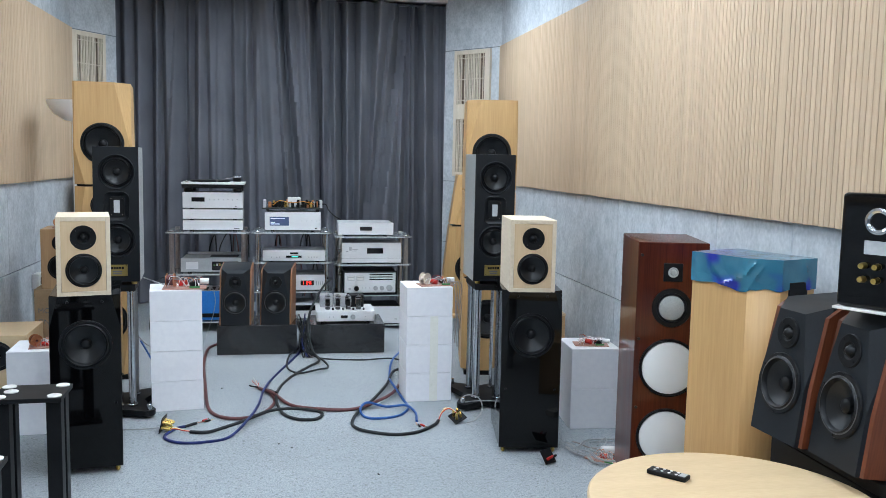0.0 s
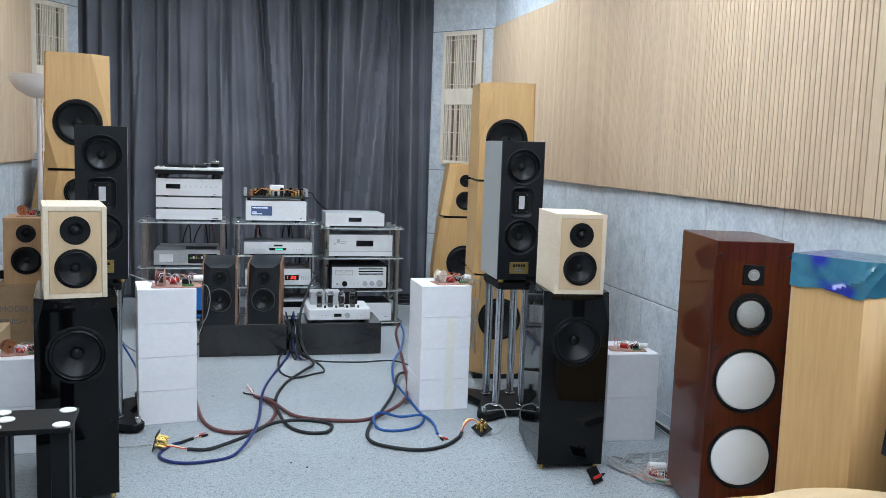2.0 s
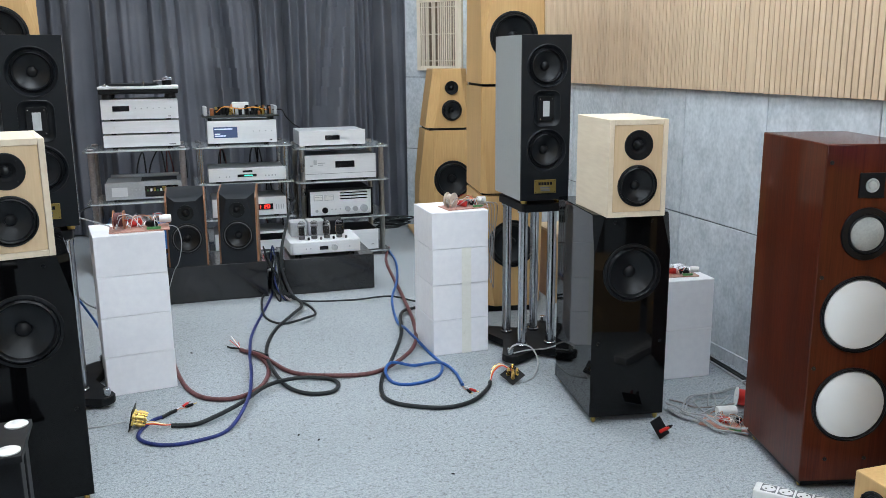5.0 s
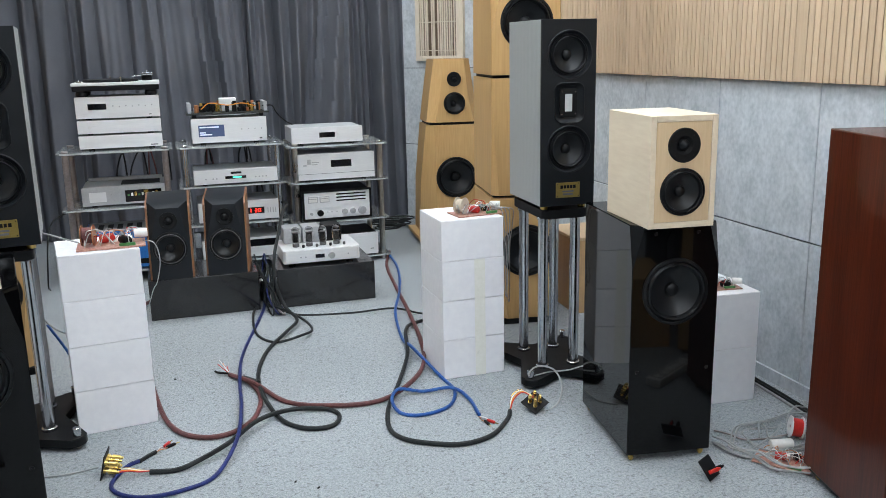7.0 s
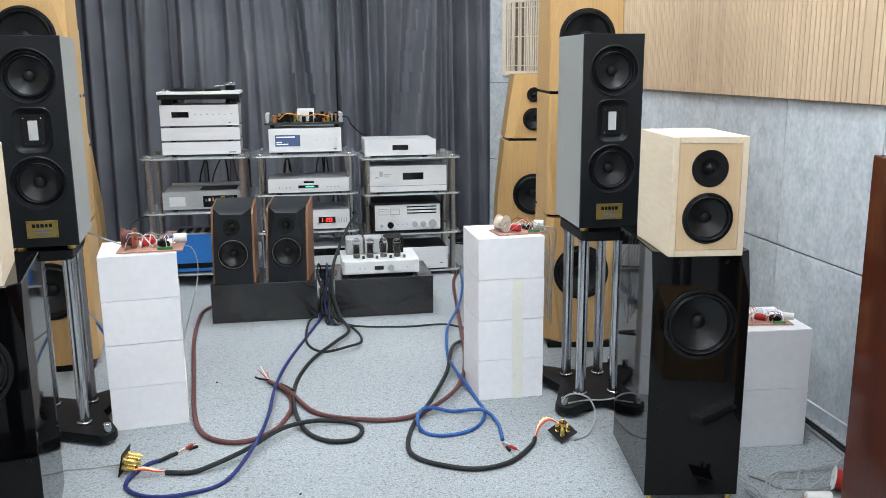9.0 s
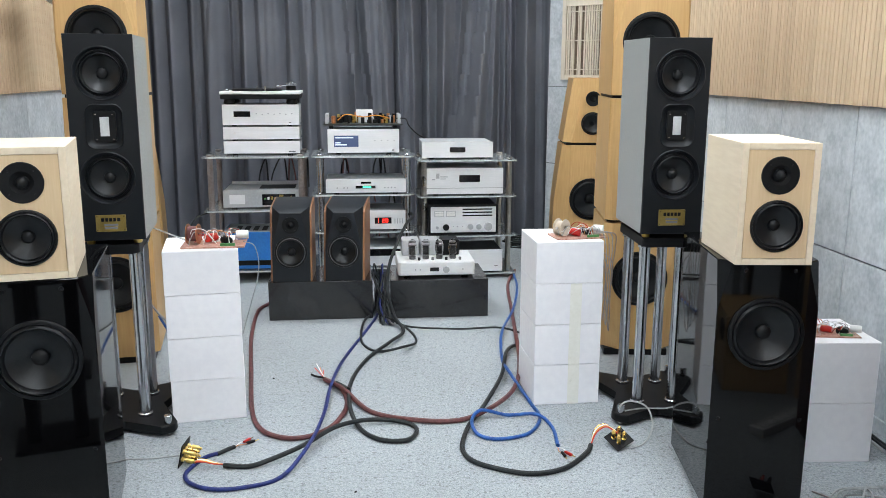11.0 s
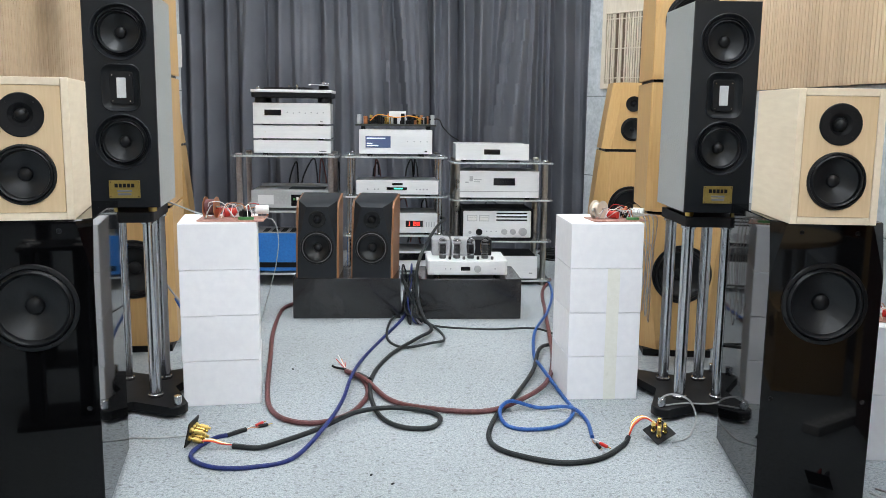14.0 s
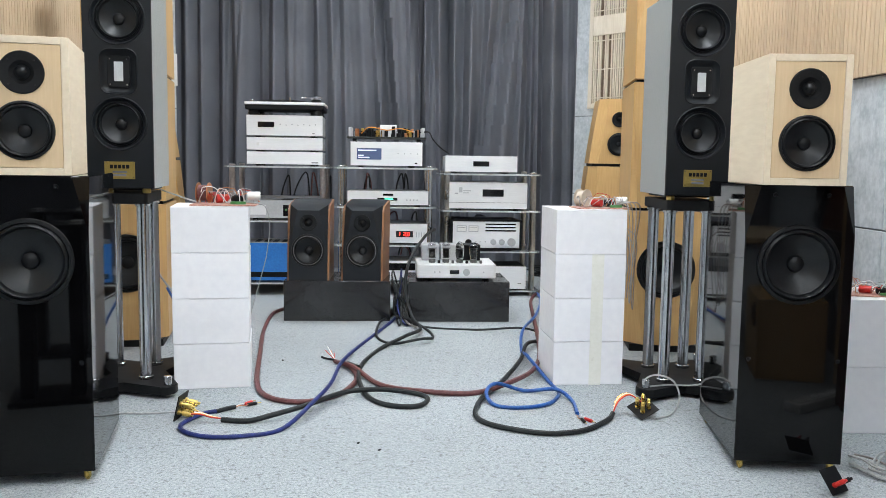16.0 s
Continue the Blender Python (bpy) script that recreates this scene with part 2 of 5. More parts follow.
CABLECYAN = surface("bright_blue_braid", (0.010, 0.05, 0.23), (0.03, 0.13, 0.40), 0.45, 60, 0.6, fine=400, spec=0.35)
CABLEGREY = surface("clear_grey_wire", (0.27, 0.285, 0.29), (0.40, 0.415, 0.415), 0.35, 40)
TABLEWOOD = surface("birch_table_top", (0.58, 0.42, 0.24), (0.66, 0.50, 0.30), 0.45, 3, 0.03, stretch=(1, 8, 1), fine=30)
SHELFGLASS = glass("smoked_shelf_glass", (0.58, 0.62, 0.63), 0.12)
SHELFGLASS.node_tree.nodes["Principled BSDF"].inputs["Transmission Weight"].default_value = 0.6
# Pale colour carries the brightness of a glass edge catching light.
EDGE = surface("bright_edge_strip", (0.38, 0.42, 0.42), (0.55, 0.58, 0.58), 0.3, 12)
VALVEGREY = surface("dull_valve_plate", (0.10, 0.10, 0.105), (0.17, 0.17, 0.175), 0.5, 30, metal=0.5)
VALVEDARK = surface("blackened_valve_plate", (0.035, 0.036, 0.038), (0.06, 0.062, 0.065), 0.5, 30, metal=0.4)
BEIGE = surface("beige_coil_tape", (0.50, 0.42, 0.33), (0.62, 0.54, 0.44), 0.5, 20)
TUBEGLASS = glass("valve_glass", (0.98, 0.98, 0.98), 0.0)
TUBEGLASS.node_tree.nodes["Principled BSDF"].inputs["IOR"].default_value = 1.22
LAMPWHITE = surface("opal_lamp_bowl", (0.82, 0.82, 0.84), (0.88, 0.88, 0.89), 0.4, 4)
LIT = glowing("lit_diffuser", (0.87, 0.94, 1.0), PANEL_LIGHT)
LEDRED = glowing("red_led", (1.0, 0.03, 0.02), 3.0)
LEDGREEN = glowing("green_led", (0.1, 0.9, 0.6), 1.2)
SCREENBLUE = glowing("blue_lit_screen", (0.05, 0.075, 0.16), 0.35)
SCREENTEXT = glowing("screen_text", (0.7, 0.8, 1.0), 0.45)


# ---- mesh builders ----
def flat_faces(me):
    """Keep broad straight faces flat beside their rounded edges."""
    for p in me.polygons:
        if max(abs(c) for c in p.normal) > 0.99995 and p.area > 1e-5:
            p.use_smooth = False


def part(name, bm, material, parent=None, label="", smooth=True):
    me = bpy.data.meshes.new(name)
    bmesh.ops.recalc_face_normals(bm, faces=bm.faces)
    bm.to_mesh(me)
    bm.free()
    me.materials.append(material)
    if smooth:
        me.shade_smooth()
        me.set_sharp_from_angle(angle=radians(32))
        flat_faces(me)
    ob = new(name, me)
    ob.parent = parent
    if label:
        ob["label"] = label
    return ob


def thing(name, m, label, category, group="", kind=""):
    ob = new(name)
    ob.empty_display_size = 0.05
    ob.matrix_basis = m
    return tagged(ob, label, category, group, kind)


def box(x0, x1, y0, y1, z0, z1, b=0.0, seg=2, bm=None):
    own = bm is None
    bm = bm or bmesh.new()
    vs = [bm.verts.new((x, y, z)) for x in (x0, x1) for y in (y0, y1) for z in (z0, z1)]
    fs = [bm.faces.new([vs[i] for i in q]) for q in ((0, 1, 3, 2), (4, 6, 7, 5), (0, 4, 5, 1), (2, 3, 7, 6), (0, 2, 6, 4), (1, 5, 7, 3))]
    if b:
        es = list({e for f in fs for e in f.edges})
        bmesh.ops.bevel(bm, geom=es, offset=b, segments=seg, profile=0.5, affect="EDGES")
    return bm


def loft(sections, cap=True, bm=None, b=0.0):
    """Skin through closed rings with the same number of points."""
    bm = bm or bmesh.new()
    rings = [[bm.verts.new(p) for p in s] for s in sections]
    n = len(rings[0])
    for a, c in zip(rings, rings[1:]):
        for i in range(n):
            bm.faces.new((a[i], a[(i + 1) % n], c[(i + 1) % n], c[i]))
    if cap:
        bm.faces.new(rings[0][::-1])
        bm.faces.new(rings[-1])
    if b:
        bmesh.ops.bevel(bm, geom=list(bm.edges), offset=b, segments=1, affect="EDGES")
    return bm


def prism(poly, z0, z1, b=0.0):
    return loft([[(x, y, z0) for x, y in poly], [(x, y, z1) for x, y in poly]], b=b)


def lathe(profile, axis="y", seg=40, at=(0, 0, 0), bm=None, close=False):
    """Turned shape: profile of (radius, out); out runs to -y, or up z."""
    bm = bm or bmesh.new()
    rings = []
    for r, d in profile:
        ring = []
        if r < 1e-6:
            p = (at[0], at[1] - d, at[2]) if axis == "y" else (at[0], at[1], at[2] + d)
            ring = [bm.verts.new(p)]
        else:
            for i in range(seg):
                a = 2 * math.pi * i / seg
                c, s = r * math.cos(a), r * math.sin(a)
                ring.append(bm.verts.new((at[0] + c, at[1] - d, at[2] + s) if axis == "y" else (at[0] + c, at[1] + s, at[2] + d)))
        rings.append(ring)
    for a, c in zip(rings, rings[1:]):
        for i in range(seg):
            j = (i + 1) % seg
            if len(a) == 1 and len(c) > 1:
                bm.faces.new((a[0], c[i], c[j]))
            elif len(c) == 1 and len(a) > 1:
                bm.faces.new((a[i], a[j], c[0]))
            elif len(a) > 1:
                bm.faces.new((a[i], a[j], c[j], c[i]))
    return bm


def rod(r, z0, z1, at=(0, 0), seg=20, b=0.0):
    prof = [(0, z0), (r, z0), (r, z1), (0, z1)] if not b else [(0, z0), (r - b, z0), (r, z0 + b), (r, z1 - b), (r - b, z1), (0, z1)]
    return lathe(prof, "z", seg, (at[0], at[1], 0))


def spline(points, sub=7):
    p = [Vector(q) for q in points]
    p = [p[0] * 2 - p[1]] + p + [p[-1] * 2 - p[-2]]
    out = []
    for i in range(1, len(p) - 2):
        a, b, c, d = p[i - 1:i + 3]
        for k in range(sub):
            t = k / sub
            out.append(0.5 * (2 * b + (c - a) * t + (2 * a - 5 * b + 4 * c - d) * t * t + (3 * b - a - 3 * c + d) * t ** 3))
    return out + [p[-2]]


def tube(points, r, seg=8, sub=7, bm=None):
    """A round cord swept along a smooth line."""
    bm = bm or bmesh.new()
    line = spline(points, sub)
    side, rings = Vector((0.13, 0.21, 1)), []
    for i, q in enumerate(line):
        d = (line[min(i + 1, len(line) - 1)] - line[max(i - 1, 0)]).normalized()
        side = side - d * side.dot(d)
        if side.length < 1e-4:
            side = d.orthogonal()
        side.normalize()
        up = d.cross(side)
        rings.append([bm.verts.new(q + r * (math.cos(2 * math.pi * k / seg) * side + math.sin(2 * math.pi * k / seg) * up)) for k in range(seg)])
    for a, c in zip(rings, rings[1:]):
        for k in range(seg):
            bm.faces.new((a[k], a[(k + 1) % seg], c[(k + 1) % seg], c[k]))
    bm.faces.new(rings[0][::-1])
    bm.faces.new(rings[-1])
    return bm


def rounded(w, h, r, n=5):
    """A rounded rectangle, counter-clockwise."""
    out = []
    for cx, cz, a0 in ((w / 2 - r, h / 2 - r, 0), (-w / 2 + r, h / 2 - r, 90), (-w / 2 + r, -h / 2 + r, 180), (w / 2 - r, -h / 2 + r, 270)):
        for k in range(n + 1):
            a = radians(a0 + 90 * k / n)
            out.append((cx + r * math.cos(a), cz + r * math.sin(a)))
    return out


# ---- the room ----
XL, XR, YB, YF, ZC = -1.70, 1.82, 8.15, -2.6, 2.76
SLAT_Z0, SLAT_Z1 = 1.13, 2.30


def structure(name, bm, material, label, category):
    return tagged(part(name, bm, material, None, smooth=False), label, category, kind="structure")


floor = structure("floor", box(XL - 0.15, XR + 0.15, YF - 0.15, YB + 0.15, -0.1, 0.0), CARPET, "flecked blue-grey short pile carpet floor", "floor")
structure("ceiling", box(XL - 0.15, XR + 0.15, YF - 0.15, YB + 0.15, ZC, ZC + 0.12), PLASTER, "plain white painted ceiling", "ceiling")
wall_right = structure("wall_east", box(XR, XR + 0.15, YF, YB, 0.0, ZC), JOINT, "long wall clad in grey felt boards under oak slats", "wall")
wall_left = structure("wall_west", box(XL - 0.15, XL, YF, YB, 0.0, ZC), JOINT, "long wall clad in grey felt boards under oak slats", "wall")
structure("wall_north", box(XL, XR, YB, YB + 0.15, 0.0, ZC), FELT, "end wall behind the dark curtain", "wall")
# South wall is out of view; its charcoal colour darkens reflections in black gloss.
structure("wall_south", box(XL, XR, YF - 0.15, YF, 0.0, ZC), CURTAIN, "unseen closing end wall, charcoal to darken reflections in black lacquer", "wall")


def corner_wall(name, p, q):
    """A slanting wall across a corner, from p on the long wall to q by the curtain."""
    d = Vector((q[0] - p[0], q[1] - p[1]))
    yaw = math.degrees(math.atan2(d.y, d.x))
    m = pose(p[0], p[1], 0, 0, 0, yaw)
    ob = structure(name, box(0, d.length, 0, 0.02, 0, ZC) if name.endswith("west") else box(0, d.length, -0.02, 0, 0, ZC), FELT, "slanting corner wall of grey felt board", "wall")
    ob.matrix_basis = m
    side = 1 if name.endswith("west") else -1
    for z in (0.0, 0.572, 1.13, 2.30):
        part("joint_line", box(0, d.length, -0.003 if side > 0 else 0.0, 0.0 if side > 0 else 0.003, z - 0.003, z + 0.003), JOINT, ob)
    return ob, d.length


corner_e, len_e = corner_wall("wall_corner_east", (1.835, 7.28), (1.41, 7.83))
corner_w, len_w = corner_wall("wall_corner_west", (-1.715, 7.30), (-1.425, 7.768))


def vent(parent, x0, x1, side, z0=1.18, z1=2.29):
    """Cream wooden grille with two openings of thin upright bars; the front is on the room's side."""
    s = -1 if side > 0 else 1
    f = lambda a, c: sorted((s * a, s * c))
    v = thing("wall_vent", Matrix(), "cream wooden wall vent with thin upright bars", "vent")
    v.matrix_basis = parent.matrix_basis.copy()
    y0, y1 = f(0.002, 0.03)
    w = x1 - x0
    strip = 0.28 * w
    a, c = (x0 + 0.05, x1 - 0.035) if side < 0 else (x0 + 0.05, x1 - 0.035)
    ya, yb = f(0.002, 0.012)
    part("backing", box(x0 + 0.01, x1 - 0.01, ya, yb, z0 + 0.01, z1 - 0.01), SLATBACK, v, "dark backing behind the bars")
    for n, q in (("stile", (x0, a)), ("stile", (c, x1))):
        part(n, box(q[0], q[1], y0, y1, z0, z1, 0.002), VENTWOOD, v)
    h = (z1 - z0)
    zs = [(z0, z0 + 0.035), (z0 + 0.455 * h, z0 + 0.575 * h), (z1 - 0.035, z1)]
    for r0, r1 in zs:
        part("rail", box(a, c, y0, y1, r0, r1, 0.002), VENTWOOD, v)
    yc, yd = f(0.014, 0.024)
    rng = random.Random(4)
    for lo, hi in ((zs[0][1], zs[1][0]), (zs[1][1], zs[2][0])):
        n = 17
        for i in range(n):
            if rng.random() < 0.12:
                continue
            x = a + (c - a) * (i + 0.5) / n + rng.uniform(-0.002, 0.002)
            bw = rng.choice((0.0035, 0.0045, 0.006))
            part("bar", box(x - bw, x + bw, yc, yd, lo, hi), VENTWOOD, v)
        ye, yf = f(0.024, 0.029)
        for k in (0.08, 0.5, 0.92):
            part("cross_bar", box(a, c, ye, yf, lo + k * (hi - lo) - 0.003, lo + k * (hi - lo) + 0.003), VENTWOOD, v)
    return v


vent(corner_e, 0.15, 0.56, -1)
vent(corner_w, 0.03, 0.40, 1)


# folds of the cloth: place, sideways drift towards the floor, depth, half width
FOLDS = [(-1.42, -0.01, 0.08, 0.035), (-1.17, -0.01, 0.12, 0.03), (-0.955, -0.01, 0.06, 0.05), (-0.81, -0.01, 0.12, 0.028),
         (-0.587, 0.0, 0.07, 0.05), (-0.397, 0.0, 0.08, 0.035), (-0.195, 0.05, 0.06, 0.045), (0.03, 0.085, 0.11, 0.022),
         (0.10, 0.05, 0.06, 0.03), (0.17, 0.03, 0.07, 0.025), (0.27, 0.03, 0.13, 0.022), (0.485, 0.01, 0.12, 0.025),
         (0.60, 0.0, 0.11, 0.028), (0.92, -0.14, 0.12, 0.035), (1.07, 0.0, 0.08, 0.02), (1.12, 0.01, 0.07, 0.018),
         (1.19, 0.015, 0.14, 0.024), (1.325, 0.015, 0.08, 0.03), (1.42, 0.015, 0.09, 0.025),
         (-1.30, -0.01, 0.07, 0.024), (-1.07, 0.0, 0.075, 0.022), (-0.885, 0.0, 0.08, 0.022), (-0.70, 0.01, 0.06, 0.024), (-0.49, 0.0, 0.065, 0.022),
         (-0.30, 0.02, 0.06, 0.022), (-0.08, 0.06, 0.06, 0.022), (0.38, 0.02, 0.065, 0.022), (0.74, -0.03, 0.07, 0.024), (0.83, -0.09, 0.055, 0.022), (1.0, -0.04, 0.06, 0.02)]


def curtain(x0, x1, y, seed):
    """A full-height curtain: broad rounded pleats parted by narrow deep folds."""
    rng = random.Random(seed)
    n, rows = int((x1 - x0) / 0.006), 18
    ripples = [(x0 + (x1 - x0) * rng.random(), rng.uniform(-0.06, 0.06), rng.uniform(0.015, 0.05), rng.uniform(0.012, 0.026)) for _ in range(int((x1 - x0) * 8))]
    bm = bmesh.new()
    front, back = [], []
    for j in range(rows + 1):
        z = 0.012 + j / rows * (ZC - 0.06)
        rf, rb = [], []
        for i in range(n + 1):
            px = x0 + (x1 - x0) * i / n
            depth = 0.21 + 0.012 * math.sin(px * 9 + z * 1.4 + seed)
            for fx, drift, deep, w in [(a, b, 1.6 * c, d) for a, b, c, d in FOLDS] + ripples:
                u = px - fx - drift * (1.75 - z)
                u = u / w if u > 0 else -u / (2.6 * w)
                if u < 3.5:
                    depth -= deep * math.exp(-u * u * 0.9) * (1.0 if u < 0.02 else 1 - 0.12 * u / 3.5)
            depth = max(depth, -0.03)
            rf.append(bm.verts.new((px, y - depth, z)))
            rb.append(bm.verts.new((px, y - depth + 0.006, z)))
        front.append(rf)
        back.append(rb)
    for j in range(rows):
        for i in range(n):
            bm.faces.new((front[j][i], front[j][i + 1], front[j + 1][i + 1], front[j + 1][i]))
            bm.faces.new((back[j][i], back[j + 1][i], back[j + 1][i + 1], back[j][i + 1]))
    c = thing("curtain", Matrix(), "charcoal grey pleated cloth curtain hanging to the carpet", "curtain", "curtains on the end wall")
    part("cloth", bm, CURTAIN, c)
    part("top_hem", box(x0, x1, y - 0.05, y - 0.02, ZC - 0.052, ZC - 0.04), CURTAIN, c)
    return c


curtain(-1.58, 0.29, 7.98, 3)
curtain(0.26, 1.50, 8.0, 8)
rail = thing("curtain_rail", Matrix(), "white metal curtain rail fixed to the ceiling", "curtain rail")
part("track", box(-1.42, 1.42, 7.80, 7.86, ZC - 0.035, ZC - 0.002, 0.003), WHITEPLASTIC, rail)


def ceiling_light(x, y):
    l = thing("ceiling_light", pose(x, y, ZC), "lit white flat LED ceiling panel", "ceiling light", "ceiling lights")
    for a, b_, c, d in ((-0.32, 0.32, -0.62, -0.60), (-0.32, 0.32, 0.60, 0.62), (-0.32, -0.30, -0.60, 0.60), (0.30, 0.32, -0.60, 0.60)):
        part("frame", box(a, b_, c, d, -0.022, -0.001), WHITEPLASTIC, l)
    part("diffuser", box(-0.30, 0.30, -0.60, 0.60, -0.014, -0.006), LIT, l, "glowing white diffuser")


for lx in (-0.45, 1.02):
    for ly in (-1.3, 1.2, 3.7, 6.2):
        ceiling_light(lx, ly)


# ---- loudspeakers ----
HOLES = {}


def punch(ob):
    """Cut the openings for the drive units into a cabinet front."""
    holes = HOLES.pop(ob.parent.name, [])
    if not holes:
        return ob
    bm = bmesh.new()
    for x, y, z, r, *rest in holes:
        if rest:
            loft([[(x + a, q, z + c) for a, c in rounded(r, rest[0], 0.026)] for q in (y - 0.05, y + 0.02)], bm=bm)
        else:
            lathe([(0, -0.075), (r, -0.075), (r, 0.05), (0, 0.05)], "y", 44, (x, y, z), bm)
    bmesh.ops.recalc_face_normals(bm, faces=bm.faces)
    me = bpy.data.meshes.new("cutter")
    bm.to_mesh(me)
    bm.free()
    cutter = bpy.data.objects.new("cutter", me)
    scene.collection.objects.link(cutter)
    keep = ob.parent
    ob.parent = None
    mod = ob.modifiers.new("cut", "BOOLEAN")
    mod.operation, mod.object, mod.solver = "DIFFERENCE", cutter, "EXACT"
    bpy.context.view_layer.update()
    dg = bpy.context.evaluated_depsgraph_get()
    cut = bpy.data.meshes.new_from_object(ob.evaluated_get(dg))
    ob.modifiers.clear()
    ob.data = cut
    cut.shade_smooth()
    cut.set_sharp_from_angle(angle=radians(32))
    flat_faces(cut)
    ob.parent = keep
    bpy.data.objects.remove(cutter)
    return ob

def screw(parent, x, y, z, r=0.003, material=None):
    return part("screw", lathe([(0, 0.002), (r * 0.7, 0.002), (r, 0.0), (r, -0.002)], "y", 10, (x, y, z)), material or MATTBLACK, parent)


def woofer(parent, x, z, r, y=0.0, name="woofer", cone=None, cap=None, flange=0.2, dust=0.26, screws=6, white=False):
    """Drive unit in a face that looks to -y: flange > surround, cone, dust cap, screws."""
    cone, cap = cone or CONE, cap or RUBBER
    ri = r * (1 - flange * 0.55)
    rs = ri * (0.93 if white and r > 0.1 else 0.84)
    at = (x, y, z)
    if not white:
        HOLES.setdefault(parent.name, []).append((x, y, z, ri * 0.995))
    u = part(name, lathe([(r, -0.004), (r, 0.004), (r * 0.985, 0.006), (ri * 1.02, 0.007), (ri, 0.004), (ri, -0.004)], "y", 44, at), RUBBER, parent)
    k = ri - rs
    part("surround", lathe([(ri, 0.002), (ri - 0.2 * k, 0.002 + 0.55 * k), (ri - 0.5 * k, 0.002 + 0.8 * k), (ri - 0.8 * k, 0.002 + 0.5 * k), (rs, -0.002)], "y", 44, at), RUBBER, u)
    rd = rs * dust
    depth = rs * (0.12 if white else 0.34)
    if white:
        part("cone", lathe([(rs, -0.001), (rs * 0.98, 0.004), (rs * 0.6, 0.012), (rs * 0.25, 0.015), (0, 0.016)], "y", 44, at), cone, u)
    else:
        part("cone", lathe([(rs, -0.002), (rs * 0.8, -0.002 - depth * 0.38), (rs * 0.55, -0.002 - depth * 0.75), (rd, -0.002 - depth)], "y", 44, at), cone, u)
        part("dust_cap", lathe([(rd * 1.02, -0.003 - depth), (rd * 0.9, -depth + rd * 0.35), (rd * 0.55, -depth + rd * 0.62), (0, -depth + rd * 0.72)], "y", 24, at), cap, u)
    for i in range(screws):
        a = 2 * math.pi * (i + 0.5) / screws
        rr = (r + ri) / 2
        screw(u, x + rr * math.cos(a), y - 0.0065, z + rr * math.sin(a), 0.0028)
    return u


def tweeter(parent, x, z, r, y=0.0, dome=0.28, screws=4):
    at = (x, y, z)
    HOLES.setdefault(parent.name, []).append((x, y, z, r * 0.5))
    u = part("tweeter", lathe([(r, -0.003), (r, 0.003), (r * 0.96, 0.0045), (r * 0.55, 0.003), (r * 0.42, -0.002), (r * 0.34, -0.004)], "y", 36, at), MATTBLACK, parent)
    rd = r * dome
    part("dome", lathe([(rd * 1.3, -0.004), (rd * 1.1, 0.001), (rd, 0.001), (rd * 0.8, rd * 0.5), (rd * 0.4, rd * 0.85), (0, rd * 0.95)], "y", 24, at), RUBBER, u)
    for i in range(screws):
        a = 2 * math.pi * (i + 0.5) / screws
        screw(u, x + r * 0.8 * math.cos(a), y - 0.004, z + r * 0.8 * math.sin(a), 0.002)
    return u


def maple_speaker(m, worn=False):
    """Two-way box: raw whitewood carcass with an inset maple front."""
    s = thing("bookshelf_speaker", m, "pale maple two-way bookshelf speaker with black drivers, on a black subwoofer", "speaker", "maple bookshelf speakers")
    w, h, d = 0.204, 0.321, 0.304
    part("side_panel", box(-w / 2, -w / 2 + 0.017, 0, d, 0, h, 0.0015), RAWPLY, s)
    part("side_panel", box(w / 2 - 0.017, w / 2, 0, d, 0, h, 0.0015), RAWPLY, s)
    part("top_panel", box(-w / 2 + 0.0172, w / 2 - 0.0172, 0.0005, d, h - 0.017, h, 0.001), RAWPLY, s)
    part("bottom_panel", box(-w / 2 + 0.0172, w / 2 - 0.0172, 0.0005, d, 0, 0.017, 0.001), RAWPLY, s)
    part("back_panel", box(-w / 2 + 0.0172, w / 2 - 0.0172, d - 0.017, d - 0.001, 0.0172, h - 0.0172), RAWPLY, s)
    front = part("baffle", box(-w / 2 + 0.0178, w / 2 - 0.0178, 0.002, 0.02, 0.0178, h - 0.0178, 0.001), MAPLE, s, "smooth maple front panel")
    woofer(s, 0, 0.104, 0.069, 0.002, cone=CONE, flange=0.16, dust=0.3, screws=6)
    tweeter(s, 0, 0.2375, 0.0495, 0.002)
    punch(front)
    return s


def subwoofer(m):
    """Gloss black floor-standing bass cabinet, cut corners at the top of the front."""
    s = thing("subwoofer", m, "piano-black floor-standing bass cabinet on brass spikes", "speaker", "black bass cabinets")
    w, d, z0, z1 = 0.272, 0.43, 0.028, 0.752
    hw = w / 2
    ring = lambda z, c: [(-hw + c, 0, z), (hw - c, 0, z), (hw, c * 0.9, z), (hw, d, z), (-hw, d, z), (-hw, c * 0.9, z)]
    bm = loft([ring(z0, 0.002), ring(0.40, 0.002), ring(0.622, 0.002), ring(z1 - 0.003, 0.034), [(x * 0.985, y * 0.985 + 0.003, z1) for x, y, _ in ring(z1, 0.034)]])
    front = part("cabinet", bm, PIANO, s)
    woofer(s, 0, 0.549, 0.103, -0.001, flange=0.2, dust=0.28, screws=8)
    punch(front)
    for x, z in ((-0.066, 0.727), (0.066, 0.727), (-0.112, 0.30), (0.112, 0.30)):
        part("grille_socket", lathe([(0.0, 0.0015), (0.002, 0.0015), (0.0025, 0.003), (0.005, 0.003), (0.006, 0.0), (0.006, -0.002)], "y", 14, (x, -0.0005, z)), RUBBER, s)
